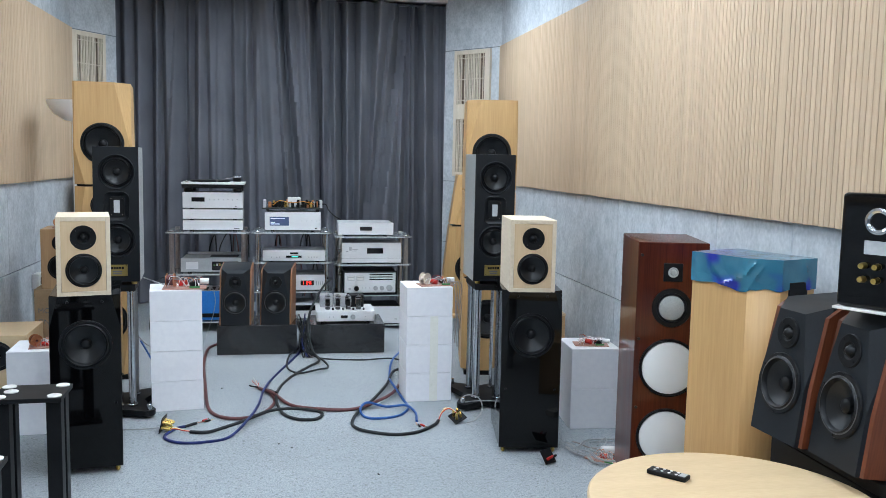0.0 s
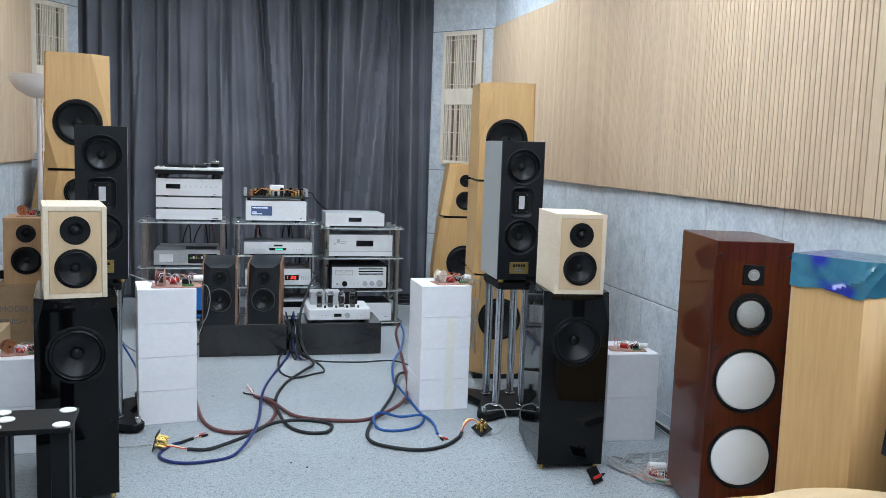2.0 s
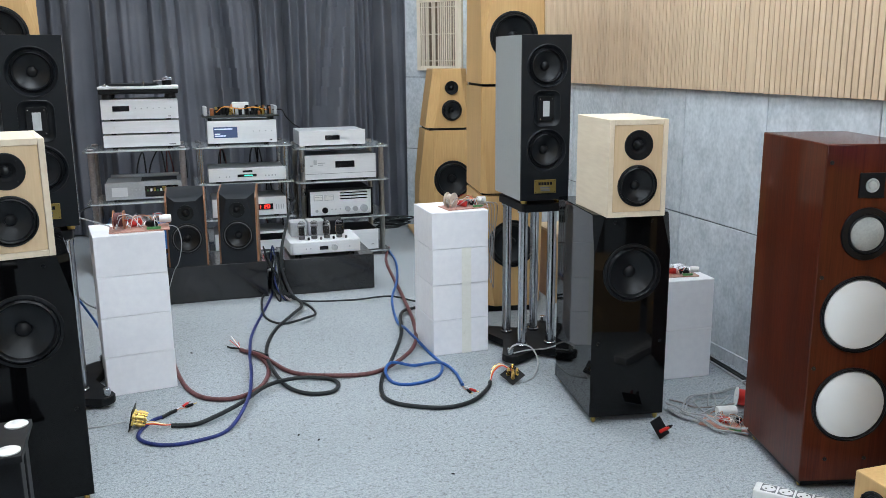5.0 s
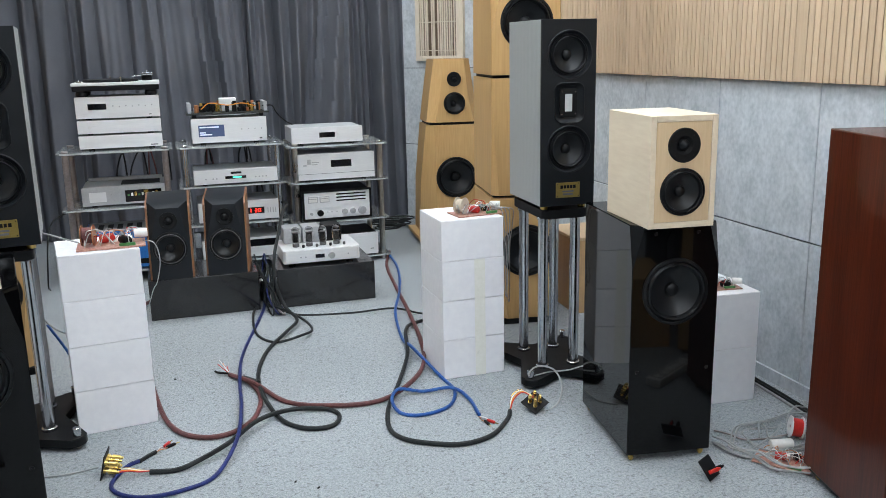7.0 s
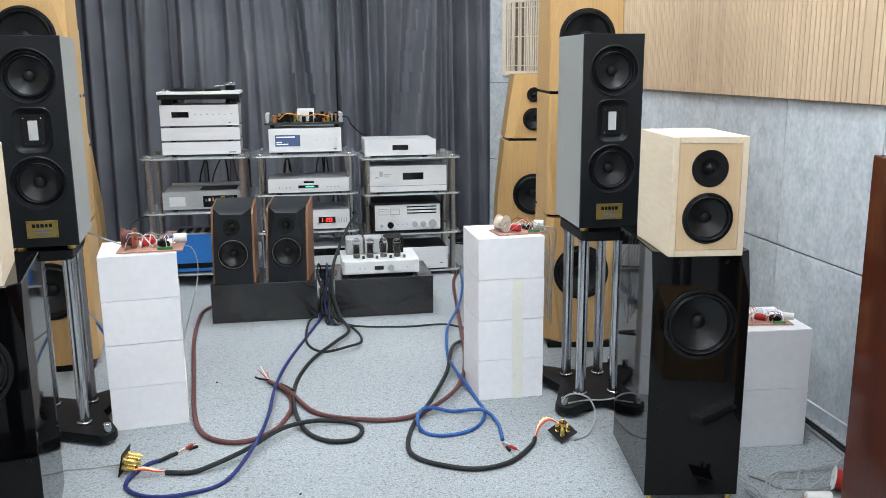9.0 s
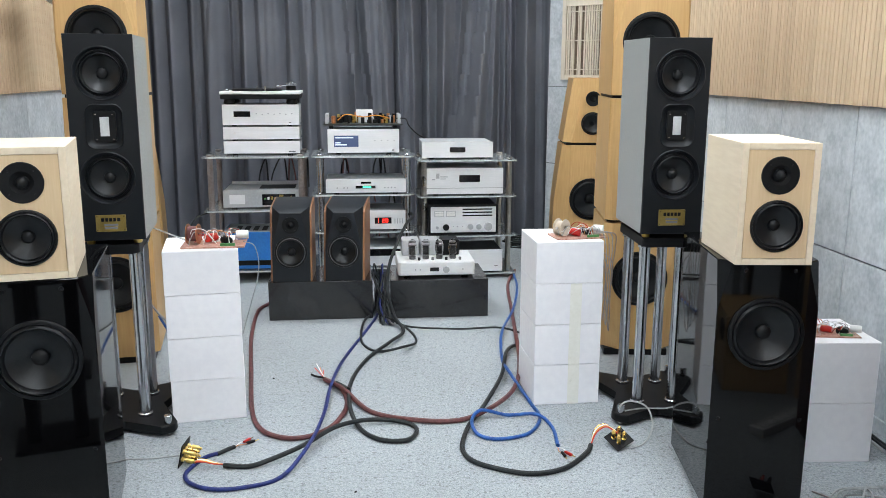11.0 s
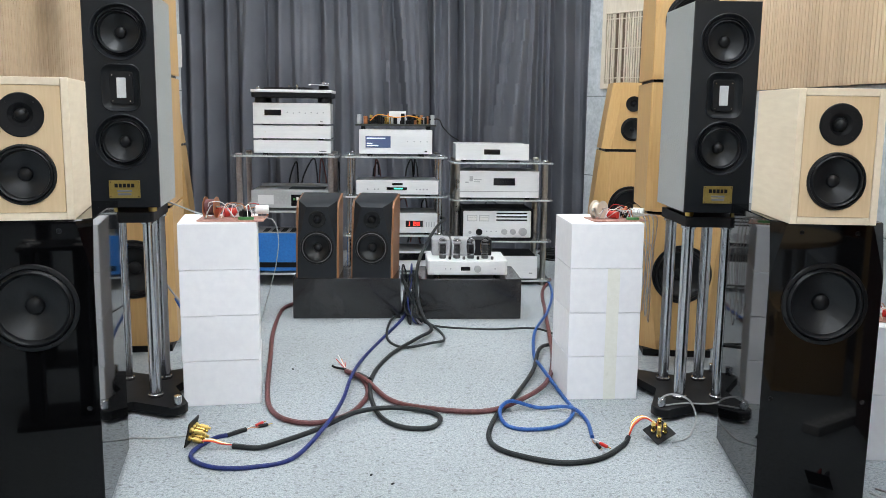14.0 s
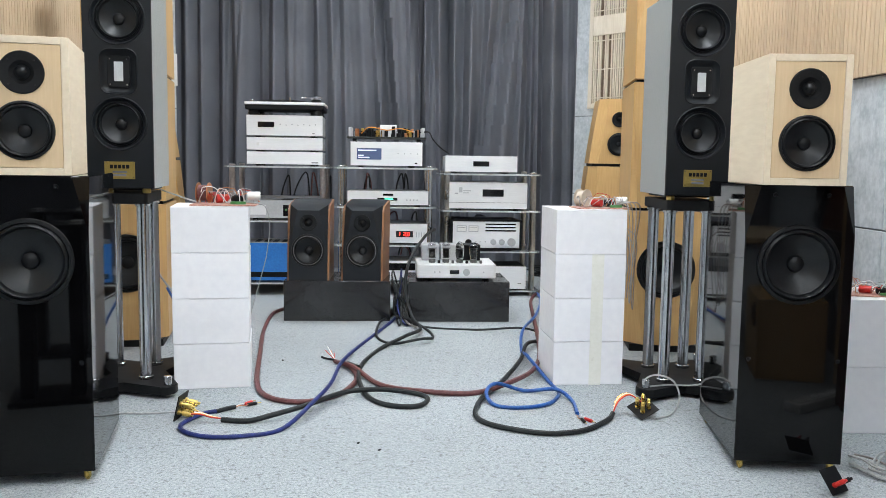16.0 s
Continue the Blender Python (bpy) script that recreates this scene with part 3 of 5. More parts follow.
    for x, y in ((-0.115, 0.02), (0.115, 0.02), (-0.115, 0.41), (0.115, 0.41)):
        part("spike", lathe([(0, 0.0), (0.004, 0.002), (0.009, 0.01), (0.009, 0.0275), (0, 0.0275)], "z", 14, (x, y, 0)), BRASS, s, "brass cone spike")
    return s


def monitor(m):
    """Tall black monitor with ribbed silver sides, two woofers and a ribbon between them."""
    s = thing("monitor_speaker", m, "black three-driver monitor speaker with ribbed silver sides on a chrome stand", "speaker", "ribbon monitors")
    w, h, d = 0.212, 0.668, 0.33
    part("feet_board", box(-0.09, 0.09, 0.06, 0.27, -0.006, 0.004, 0.002), MATTBLACK, s)
    part("cabinet", box(-w / 2 + 0.007, w / 2 - 0.007, 0.052, d, 0.0045, h - 0.004, 0.002), DARKGREY, s)
    for x0, x1 in ((-w / 2, -w / 2 + 0.0068), (w / 2 - 0.0068, w / 2)):
        part("side_panel", box(x0, x1, 0.0092, d + 0.001, 0.002, h - 0.001, 0.0012), RIBBED, s, "ribbed silver-grey side panel")
    face = lambda y, g: [(-w / 2 + g, y, 0.002 + g * 0.3), (w / 2 - g, y, 0.002 + g * 0.3), (w / 2 - g, y, h - g * 0.3), (-w / 2 + g, y, h - g * 0.3)]
    front = part("baffle", loft([face(0, 0.004), face(0.0012, 0.0012), face(0.004, 0), face(0.009, 0), face(0.0091, 0.0072), face(0.051, 0.0072)]), DARKGREY, s, "satin black front with softened edges")
    for z in (0.545, 0.209):
        part("dish", lathe([(0.0875, -0.001), (0.0865, 0.0016), (0.0842, 0.0034), (0.0820, 0.0026), (0.0795, -0.0022), (0.076, -0.0085), (0.070, -0.0105)], "y", 56, (0.002, 0, z)), DARKGREY, s, "smooth sunken dish round the driver")
        woofer(s, 0.002, z, 0.072, 0.0105, flange=0.1, dust=0.32, screws=0)
    HOLES[s.name] = [(0.002, 0, z, 0.0832) for z in (0.545, 0.209)] + [(0.002, 0, 0.376, 0.112, 0.140)]
    punch(front)
    ring = lambda W, H, R, y: [(x + 0.002, y, z_ + 0.376) for x, z_ in rounded(W, H, R)]
    part("waveguide", loft([ring(0.119, 0.146, 0.030, 0.001), ring(0.118, 0.1455, 0.030, -0.0014), ring(0.114, 0.1415, 0.029, -0.0030), ring(0.109, 0.137, 0.026, -0.001), ring(0.100, 0.130, 0.022, 0.006), ring(0.082, 0.112, 0.016, 0.0125), ring(0.06, 0.09, 0.01, 0.0135)], cap=False), DARKGREY, s, "sunken black horn mouth")
    rb = part("ribbon_tweeter", loft([ring(0.07, 0.10, 0.01, 0.0145), ring(0.07, 0.10, 0.01, 0.0075), ring(0.067, 0.097, 0.01, 0.0065)]), MATTBLACK, s)
    part("ribbon", box(-0.012, 0.016, 0.0045, 0.008, 0.345, 0.407, 0.001), DISHGREY, rb, "pale ribbon behind mesh")
    for x in (-0.024, 0.028):
        for z in (0.335, 0.415):
            screw(rb, x, 0.006, z, 0.0028, CHROME)
    pl = part("name_plate", box(-0.047, 0.047, -0.0025, 0.001, 0.032, 0.088, 0.0008), PLATE, s, "engraved brass plate with dark marks")
    for x0, x1, z0, z1 in ((-0.03, -0.02, 0.094, 0.106), (-0.017, -0.008, 0.094, 0.106), (-0.005, 0.005, 0.094, 0.106), (0.008, 0.017, 0.094, 0.106), (0.02, 0.03, 0.094, 0.106), (-0.022, 0.022, 0.08, 0.086), (-0.02, 0.02, 0.069, 0.076)):
        part("engraving", box(x0, x1, -0.0034, -0.002, z0 - 0.028, z1 - 0.028), INK if z0 < 0.09 else MATTBLACK, pl)
    for x in (-0.042, 0.042):
        for z in (0.037, 0.083):
            screw(pl, x, -0.0025, z, 0.0022, CHROME)
    for x in (-0.075, 0.075):
        part("brass_foot", lathe([(0, -0.0152), (0.013, -0.0152), (0.014, -0.009), (0.014, -0.003), (0.012, 0.0), (0, 0.0)], "z", 20, (x, 0.045, 0.0)), BRASS, s)
    return s


def chrome_stand(m):
    st = thing("speaker_stand", m, "black speaker stand with four chrome pillars and a star-shaped base", "speaker stand", "chrome speaker stands")
    part("top_plate", prism([(x, y + 0.17) for x, y in rounded(0.180, 0.325, 0.02)], 0.645, 0.678, 0.003), MATTBLACK, st)
    pts = []
    for i in range(4):
        a = radians(45 + 90 * i)
        tip = Vector((0.235 * math.cos(a), 0.305 * math.sin(a)))
        for k in (-1, -0.4, 0.4, 1):
            off = Vector((-math.sin(a), math.cos(a))) * 0.036 * k - Vector((math.cos(a), math.sin(a))) * 0.016 * abs(k) ** 2
            pts.append((tip.x + off.x, tip.y + off.y + 0.175))
        b_ = radians(90 + 90 * i)
        pts.append((0.112 * math.cos(b_), 0.148 * math.sin(b_) + 0.175))
    part("base_plate", prism(pts, 0.014, 0.044, 0.003), MATTBLACK, st)
    for x in (-0.065, 0.065):
        for y in (0.07, 0.275):
            p = part("pillar", rod(0.0195, 0.0445, 0.644, (x, y), 24), CHROME, st)
            part("collar", rod(0.025, 0.0445, 0.056, (x, y), 24, 0.002), CHROME, p)
            part("collar", rod(0.025, 0.634, 0.6445, (x, y), 24, 0.002), CHROME, p)
    for i in range(4):
        a = radians(45 + 90 * i)
        x, y = 0.212 * math.cos(a), 0.28 * math.sin(a) + 0.175
        f = part("levelling_foot", lathe([(0, 0.0), (0.004, 0.001), (0.012, 0.008), (0.012, 0.0135), (0, 0.0135)], "z", 16, (x, y, 0)), TARNISH, st)
        part("knob", rod(0.013, 0.0445, 0.075, (x, y), 16, 0.002), CHROME, f)
    return st


def honey_tower(m, label, inner, height=1.69):
    """Three stacked honey-coloured modules; slanting facets on the inner edge above and the outer edge below."""
    t = thing("tower_speaker", m, label, "speaker", "honey tower speakers")

    def ring(z, W, ci, co, D=0.42):
        h = W / 2
        cl, cr = (ci, co) if inner < 0 else (co, ci)
        return [(-h + cl, 0, z), (h - cr, 0, z), (h, cr * 0.9 + 0.003, z), (h, D, z), (-h, D, z), (-h, cl * 0.9 + 0.003, z)]
    part("plinth", box(-0.14, 0.14, 0.01, 0.41, 0.0, 0.03, 0.003), MATTBLACK, t, "black base board")
    bass = part("bass_module", loft([ring(0.031, 0.315, 0.07, 0.06), ring(0.34, 0.315, 0.03, 0.03), ring(0.60, 0.315, 0.035, 0.006)]), HONEY, t)
    woofer(t, 0, 0.355, 0.122, -0.001, dust=0.3, screws=8)
    punch(bass)
    part("shadow_gap", box(-0.145, 0.145, 0.045, 0.41, 0.6005, 0.6135), MATTBLACK, t)
    mid = part("middle_module", loft([ring(0.614, 0.315, 0.03, 0.006), ring(0.86, 0.315, 0.01, 0.02), ring(1.135, 0.315, 0.006, 0.06)]), HONEY, t)
    woofer(t, 0, 1.03, 0.072, -0.001, name="mid_driver", dust=0.3)
    tweeter(t, 0, 0.90, 0.05, -0.001)
    woofer(t, 0, 0.76, 0.072, -0.001, name="mid_driver", dust=0.3)
    punch(mid)
    part("shadow_gap", box(-0.145, 0.145, 0.045, 0.41, 1.1355, 1.1485), MATTBLACK, t)
    top = part("top_module", loft([ring(1.149, 0.315, 0.003, 0.06), ring(1.36, 0.312, 0.006, 0.006), ring(height, 0.305, 0.085, 0.012)]), HONEY, t)
    woofer(t, 0, 1.372 + (height - 1.69) * 0.25, 0.118, -0.001, dust=0.3, screws=8)
    punch(top)
    return t


def tapered_speaker(m, label):
    """A tapered two-module speaker on a low board."""
    t = thing("tapered_speaker", m, label, "speaker", "tapered honey speakers")

    def ring(z, W, c, y, D=0.36):
        h = W / 2
        return [(-h + c, y, z), (h - c, y, z), (h, y + c * 1.3, z), (h * 0.96, D, z), (-h * 0.96, D, z), (-h, y + c * 1.3, z)]
    part("base_board", box(-0.27, 0.24, -0.08, 0.37, 0.025, 0.05, 0.003), HONEY, t)
    for x in (-0.2, 0.2):
        part("foot", box(x - 0.03, x + 0.03, 0.0, 0.3, 0, 0.025), MATTBLACK, t)
    low = part("bass_module", loft([ring(0.051, 0.46, 0.10, 0.0), ring(0.4, 0.44, 0.085, 0.0), ring(0.775, 0.36, 0.05, 0.02)]), HONEY, t)
    part("shadow_gap", box(-0.16, 0.16, 0.04, 0.33, 0.7755, 0.7925), MATTBLACK, t)
    high = part("top_module", loft([ring(0.793, 0.355, 0.05, 0.02), ring(0.95, 0.31, 0.06, 0.025), ring(1.20, 0.235, 0.05, 0.03)]), HONEY, t)
    woofer(t, 0, 0.43, 0.135, -0.002, dust=0.3, screws=8)
    punch(low)
    woofer(t, 0, 0.915, 0.072, 0.016, name="mid_driver", dust=0.3)
    tweeter(t, 0, 1.07, 0.047, 0.02)
    punch(high)
    return t


def wedge_speaker(m, where, wood=None):
    """Small faceted black speaker between two wooden cheeks."""
    s = thing("small_speaker", m, "small dark grey faceted speaker with walnut cheeks, " + where, "speaker", "walnut-sided small speakers")
    bm = bmesh.new()
    P = [bm.verts.new(p) for p in ((-.094, 0, 0), (.094, 0, 0), (.094, 0, .15), (.052, 0, .345), (-.052, 0, .345), (-.094, 0, .15),
                                   (.094, .05, .375), (-.094, .05, .375), (.094, .25, .41), (-.094, .25, .41), (.094, .25, 0), (-.094, .25, 0))]
    for q in ((0, 1, 2, 3, 4, 5), (2, 6, 3), (5, 4, 7), (4, 3, 6, 7), (7, 6, 8, 9), (1, 10, 8, 6, 2), (0, 5, 7, 9, 11), (11, 9, 8, 10), (0, 11, 10, 1)):
        bm.faces.new([P[i] for i in q])
    bmesh.ops.recalc_face_normals(bm, faces=bm.faces)
    front = part("cabinet", bm, SLATEGREY, s)
    for sx in (-1, 1):
        prof = [(0.012, 0.0), (0.25, 0.0), (0.25, 0.408), (0.06, 0.372), (0.028, 0.345), (0.012, 0.15)]
        xs = sorted((sx * 0.0945, sx * 0.1035))
        part("cheek", loft([[(xs[0], y, z) for y, z in prof], [(xs[1], y + (0.004 if sx else 0), z) for y, z in prof]]), wood or WALNUT, s, "walnut side cheek")
    woofer(s, 0, 0.148, 0.082, -0.001, flange=0.24, dust=0.34, screws=6)
    part("trim_ring", lathe([(0.0735, 0.0062), (0.0722, 0.0085), (0.0685, 0.0085), (0.0668, 0.006)], "y", 44, (0, 0, 0.148)), VALVEGREY, s, "grey driver ring")
    tweeter(s, 0, 0.285, 0.042, -0.001, dome=0.34)
    punch(front)
    return s


def red_tower(m):
    s = thing("tower_speaker", m, "glossy red mahogany tower speaker with white cones", "speaker")
    w, d, h = 0.268, 0.412, 1.035
    part("plinth", box(-w / 2 + 0.012, w / 2 - 0.012, 0.012, d - 0.012, 0.018, 0.034), MATTBLACK, s)
    part("cabinet", box(-w / 2, w / 2, 0, d, 0.034, h, 0.004), MAHOG, s)
    tw = part("tweeter_plate", box(-0.036, 0.036, -0.006, 0.001, 0.886, 0.956, 0.002), MATTBLACK, s)
    part("dome", lathe([(0.02, 0.006), (0.018, 0.008), (0.012, 0.006), (0.011, 0.009), (0, 0.014)], "y", 24, (0, 0, 0.921)), MESHCONE, tw)
    woofer(s, 0, 0.784, 0.075, -0.001, name="mid_driver", cone=MESHCONE, flange=0.42, screws=0, white=True)
    woofer(s, 0, 0.549, 0.114, -0.001, cone=WHITECONE, flange=0.06, screws=0, white=True)
    woofer(s, 0, 0.275, 0.114, -0.001, cone=WHITECONE, flange=0.06, screws=0, white=True)
    for x, z in ((-0.118, 0.985), (0.118, 0.985), (-0.118, 0.66), (0.118, 0.66), (-0.118, 0.39), (0.118, 0.39), (-0.06, 0.105), (0.06, 0.105)):
        part("grille_socket", lathe([(0, 0.001), (0.003, 0.0035), (0.006, 0.0025), (0.006, -0.002)], "y", 12, (x, -0.0005, z)), RUBBER, s)
    for x in (-0.11, 0.11):
        for y in (0.04, 0.36):
            part("spike", lathe([(0, 0), (0.005, 0.003), (0.009, 0.01), (0.009, 0.018), (0, 0.018)], "z", 12, (x, y, 0)), BRASS, s)
    return s


SUB_R, SUB_L = pose(1.085, 3.688, 0, 0, 0, -8.7), pose(-0.812, 3.655, 0, 0, 0, 9.3)
subwoofer(SUB_R)
subwoofer(SUB_L)
maple_speaker(pose(1.068, 3.646, 0.7525, 0, 0, -6.3))
maple_speaker(pose(-0.811, 3.652, 0.7525, 0, 0, 12))
MON_R, MON_L = pose(1.068, 4.387, 0, 0, 0, -2.4), pose(-0.828, 4.440, 0, 0, 0, 5.6)
chrome_stand(MON_R)
chrome_stand(MON_L @ pose(-0.010, 0, 0))
monitor(MON_R @ pose(0, -0.005, 0.6935))
monitor(MON_L @ pose(0, -0.005, 0.6935))
honey_tower(pose(1.215, 5.10, 0, 0, 0, -9), "tall honey-coloured beech tower speaker near the slatted wall", -1)
honey_tower(pose(-1.038, 5.20, 0, 0, 0, 7), "tall honey-coloured beech tower speaker beside a floor lamp", 1, 1.728)
tapered_speaker(pose(1.50, 6.93, 0, 0, 0, -6), "tapered honey beech speaker on a board beside the curtain")
tapered_speaker(pose(-1.45, 6.95, 0, 0, 0, 4), "tapered honey beech speaker on a board beside the lamp")
red_tower(pose(1.447, 3.045, 0, 0, 0, -14))

# ---- hi-fi racks and what stands in them ----
RY = 6.60


def rack(x0, x1, shelves, post, label, square=False):
    r = thing("hifi_rack", pose(0, RY, 0), label, "rack", "glass hi-fi racks")
    for z in shelves:
        part("shelf", prism([(x + (x0 + x1) / 2, y + 0.21) for x, y in rounded(x1 - x0, 0.42, 0.02, 3)], z - 0.010, z, 0.001), SHELFGLASS, r, "clear smoked glass shelf")
        # Added strip: the bright line along the glass edge is put in as colour.
        part("shelf_edge", box(x0 + 0.022, x1 - 0.022, -0.0022, -0.0003, z - 0.009, z - 0.001), EDGE, r, "pale strip with the glass edge's brightness in its colour")
    for x in (x0 + 0.045, x1 - 0.045):
        for y in (0.035, 0.385):
            prev = 0.0
            for z in shelves[::-1]:
                p = part("post", rod(0.017, prev, z - 0.0105, (x, y), 18), post, r)
                part("collar", rod(0.020, max(prev, 0.001), prev + 0.008, (x, y), 18, 0.001), post, p)
                prev = z + 0.0005
            part("cap", rod(0.019, shelves[0] + 0.0005, shelves[0] + 0.011, (x, y), 18, 0.003), post, r)
    return r


rack(-0.895, -0.285, (0.752, 0.437, 0.075), STEEL, "three-tier glass hi-fi rack with tarnished round posts")
rack(-0.268, 0.338, (0.752, 0.525, 0.300, 0.080), CHROME, "four-tier glass hi-fi rack with chrome posts")
rack(0.352, 0.955, (0.724, 0.508, 0.268, 0.034), TARNISH, "four-tier glass hi-fi rack with dull chrome posts")


def unit(name, x0, x1, z0, z1, label, y=RY + 0.08, depth=0.30, front=None, case=None, category="amplifier", feet=True):
    """A hi-fi component: case, thick front plate, feet; local zero is the middle of the front's foot."""
    u = thing(name, pose((x0 + x1) / 2, y, z0), label, category)
    w, h, f = x1 - x0, z1 - z0, 0.010 if feet else 0.0
    part("case", box(-w / 2 + 0.004, w / 2 - 0.004, 0.0085, depth, f, h - 0.002, 0.002), case or SILVERCASE, u)
    part("front_plate", box(-w / 2, w / 2, 0, 0.008, f, h, 0.0015), front or SILVER, u)
    if feet:
        for x in (-w / 2 + 0.06, w / 2 - 0.06):
            for yy in (0.05, depth - 0.05):
                part("foot", rod(0.016, 0.0, f - 0.0003, (x, yy), 16), RUBBER, u)
    return u


def panel(u, x0, x1, z0, z1, material, name="display", out=0.002, label=""):
    return part(name, box(x0, x1, -out, 0.001, z0, z1, min(0.0006, out / 3)), material, u, label)


def button(u, x, z, r=0.004, out=0.004, material=None):
    return part("button", lathe([(0, out), (r * 0.85, out), (r, out * 0.7), (r, -0.001)], "y", 14, (x, 0, z)), material or SILVERCASE, u)


def knob(u, x, z, r, out=0.02, material=None):
    return part("knob", lathe([(0, out * 0.92), (r * 0.8, out * 0.92), (r * 0.88, out), (r * 0.97, out), (r, out * 0.9), (r, -0.001)], "y", 28, (x, 0, z)), material or SILVERCASE, u)


# rack with the record player
a = unit("amplifier", -0.775, -0.335, 0.7525, 0.835, "plain silver power amplifier on the glass rack", y=6.69, category="amplifier")
panel(a, 0.155, 0.195, 0.018, 0.024, INK, "marking", 0.0006)
a = unit("amplifier", -0.775, -0.335, 0.8355, 0.918, "silver amplifier with a small lit mark, stacked on another", y=6.69)
part("lit_mark", lathe([(0, 0.0015), (0.006, 0.0015), (0.008, -0.001)], "y", 16, (-0.155, 0, 0.045)), WHITEPLASTIC, a)
a = unit("preamplifier", -0.775, -0.335, 0.9185, 1.047, "silver preamplifier with a dark display and row of buttons", y=6.69)
panel(a, -0.155, -0.06, 0.058, 0.09, DISPLAY)
for i in range(7):
    button(a, -0.025 + i * 0.034, 0.072 if i % 2 else 0.076)
panel(a, 0.16, 0.175, 0.022, 0.027, INK, "marking", 0.0006)
tt = thing("turntable", pose(-0.555, 6.67, 1.0475), "silver and black record player on a stack of amplifiers", "turntable")
part("plinth", box(-0.225, 0.228, 0.0, 0.34, 0.03, 0.058, 0.006), MATTBLACK, tt)
part("deck", box(-0.228, 0.231, -0.003, 0.343, 0.0585, 0.075, 0.003), SILVER, tt)
for x in (-0.18, 0.18):
    for y in (0.05, 0.29):
        part("foot", lathe([(0, 0), (0.03, 0), (0.034, 0.008), (0.03, 0.0295), (0, 0.0295)], "z", 20, (x, y, 0)), RUBBER, tt)
pt = part("platter", rod(0.148, 0.0755, 0.086, (-0.03, 0.17), 48, 0.002), MATTBLACK, tt)
part("record_mat", rod(0.145, 0.0865, 0.089, (-0.03, 0.17), 48), RUBBER, pt)
part("spindle", rod(0.004, 0.0892, 0.104, (-0.03, 0.17), 10), CHROME, pt)
ta = part("tonearm", tube([(0.165, 0.25, 0.115), (0.16, 0.17, 0.113), (0.12, 0.08, 0.108), (0.09, 0.06, 0.104)], 0.004), CHROME, tt)
part("arm_base", rod(0.03, 0.0755, 0.104, (0.165, 0.25), 24, 0.003), MATTBLACK, ta)
part("counterweight", lathe([(0, -0.02), (0.014, -0.02), (0.014, 0.02), (0, 0.02)], "y", 18, (0.167, 0.295, 0.117)), CHROME, ta)
part("arm_lift", box(0.14, 0.2, 0.2, 0.235, 0.105, 0.122, 0.003), CHROME, ta)
part("start_knob", rod(0.012, 0.0755, 0.088, (-0.19, 0.04), 16, 0.002), CHROME, tt)
part("speed_light", rod(0.005, 0.0755, 0.103, (0.03, 0.03), 12), CHROME, tt)

o = unit("tuner", -0.79, -0.335, 0.4375, 0.55, "grey tuner with a cut-out showing its circuit boards", y=6.66, front=SILVERCASE)
panel(o, 0.0, 0.195, 0.022, 0.088, DISPLAY, "opening", 0.001, "dark cut-out with bare circuit boards")
for i in range(9):
    panel(o, 0.012 + i * 0.019, 0.024 + i * 0.019, 0.055, 0.066 + 0.006 * (i % 3), (GREEN, SILVER, BRASS)[i % 3], "component", 0.004)
panel(o, 0.1, 0.125, 0.072, 0.084, BRASS, "component", 0.004)
for i in range(6):
    button(o, -0.075 + 0.022 * (i % 3), 0.045 + 0.022 * (i // 3), 0.005)
panel(o, -0.19, -0.10, 0.03, 0.085, SILVER, "dial_panel", 0.0008)
part("lid", box(-0.215, 0.215, 0.012, 0.285, 0.1105, 0.1145, 0.0015), SILVERCASE, o, "grey sheet lid")
part("rear_ridge", box(-0.205, 0.205, 0.255, 0.285, 0.115, 0.132, 0.002), SILVERCASE, o)
part("lid_slot", box(-0.02, 0.19, 0.05, 0.22, 0.1146, 0.1156), MATTBLACK, o, "dark opening over the circuit boards")

bl = unit("blue_device", -0.80, -0.36, 0.0755, 0.305, "bright blue metal-cased power unit on the lowest glass shelf", y=6.62, front=BLUECASE, case=BLUECASE)
panel(bl, -0.2, 0.2, 0.03, 0.06, MATTBLACK, "lower_band", 0.003)
tp = part("top_panel", box(-0.205, 0.205, 0.012, 0.28, 0.2285, 0.2315, 0.001), SILVERCASE, bl, "grey top panel with dark slots")
for i in range(6):
    part("slot", box(-0.15 + 0.052 * i, -0.12 + 0.052 * i, 0.05, 0.2, 0.2312, 0.2322), MATTBLACK, tp)

# middle rack
d = unit("streamer", -0.172, 0.252, 0.7525, 0.902, "silver music streamer with a lit blue screen", y=6.70)
panel(d, -0.175, -0.03, 0.045, 0.112, SCREENBLUE, "screen", 0.0012, "lit dark blue screen with pale text bars")
for x0, x1, z in ((-0.168, -0.06, 0.096), (-0.168, -0.135, 0.066), (-0.168, -0.1, 0.054)):
    panel(d, x0, x1, z, z + 0.007, SCREENTEXT, "text_bar", 0.0018)
for i in range(4):
    button(d, 0.068 + i * 0.038, 0.082, 0.0035)
panel(d, 0.168, 0.182, 0.022, 0.028, DISPLAY, "port", 0.0012)
pb = thing("bare_amplifier", pose(0.04, 6.72, 0.9025), "bare amplifier chassis crowded with coils and capacitors, on the streamer", "amplifier")
part("chassis", box(-0.235, 0.235, 0.0, 0.22, 0.02, 0.030, 0.001), PCBDARK, pb)
for x in (-0.19, 0.19):
    part("foot", box(x - 0.012, x + 0.012, 0.02, 0.2, 0, 0.0195), RUBBER, pb)
rng = random.Random(11)
for i in range(54):
    x, y, r, h = rng.uniform(-0.2, 0.195), rng.uniform(0.015, 0.19), rng.uniform(0.006, 0.014), rng.uniform(0.02, 0.062)
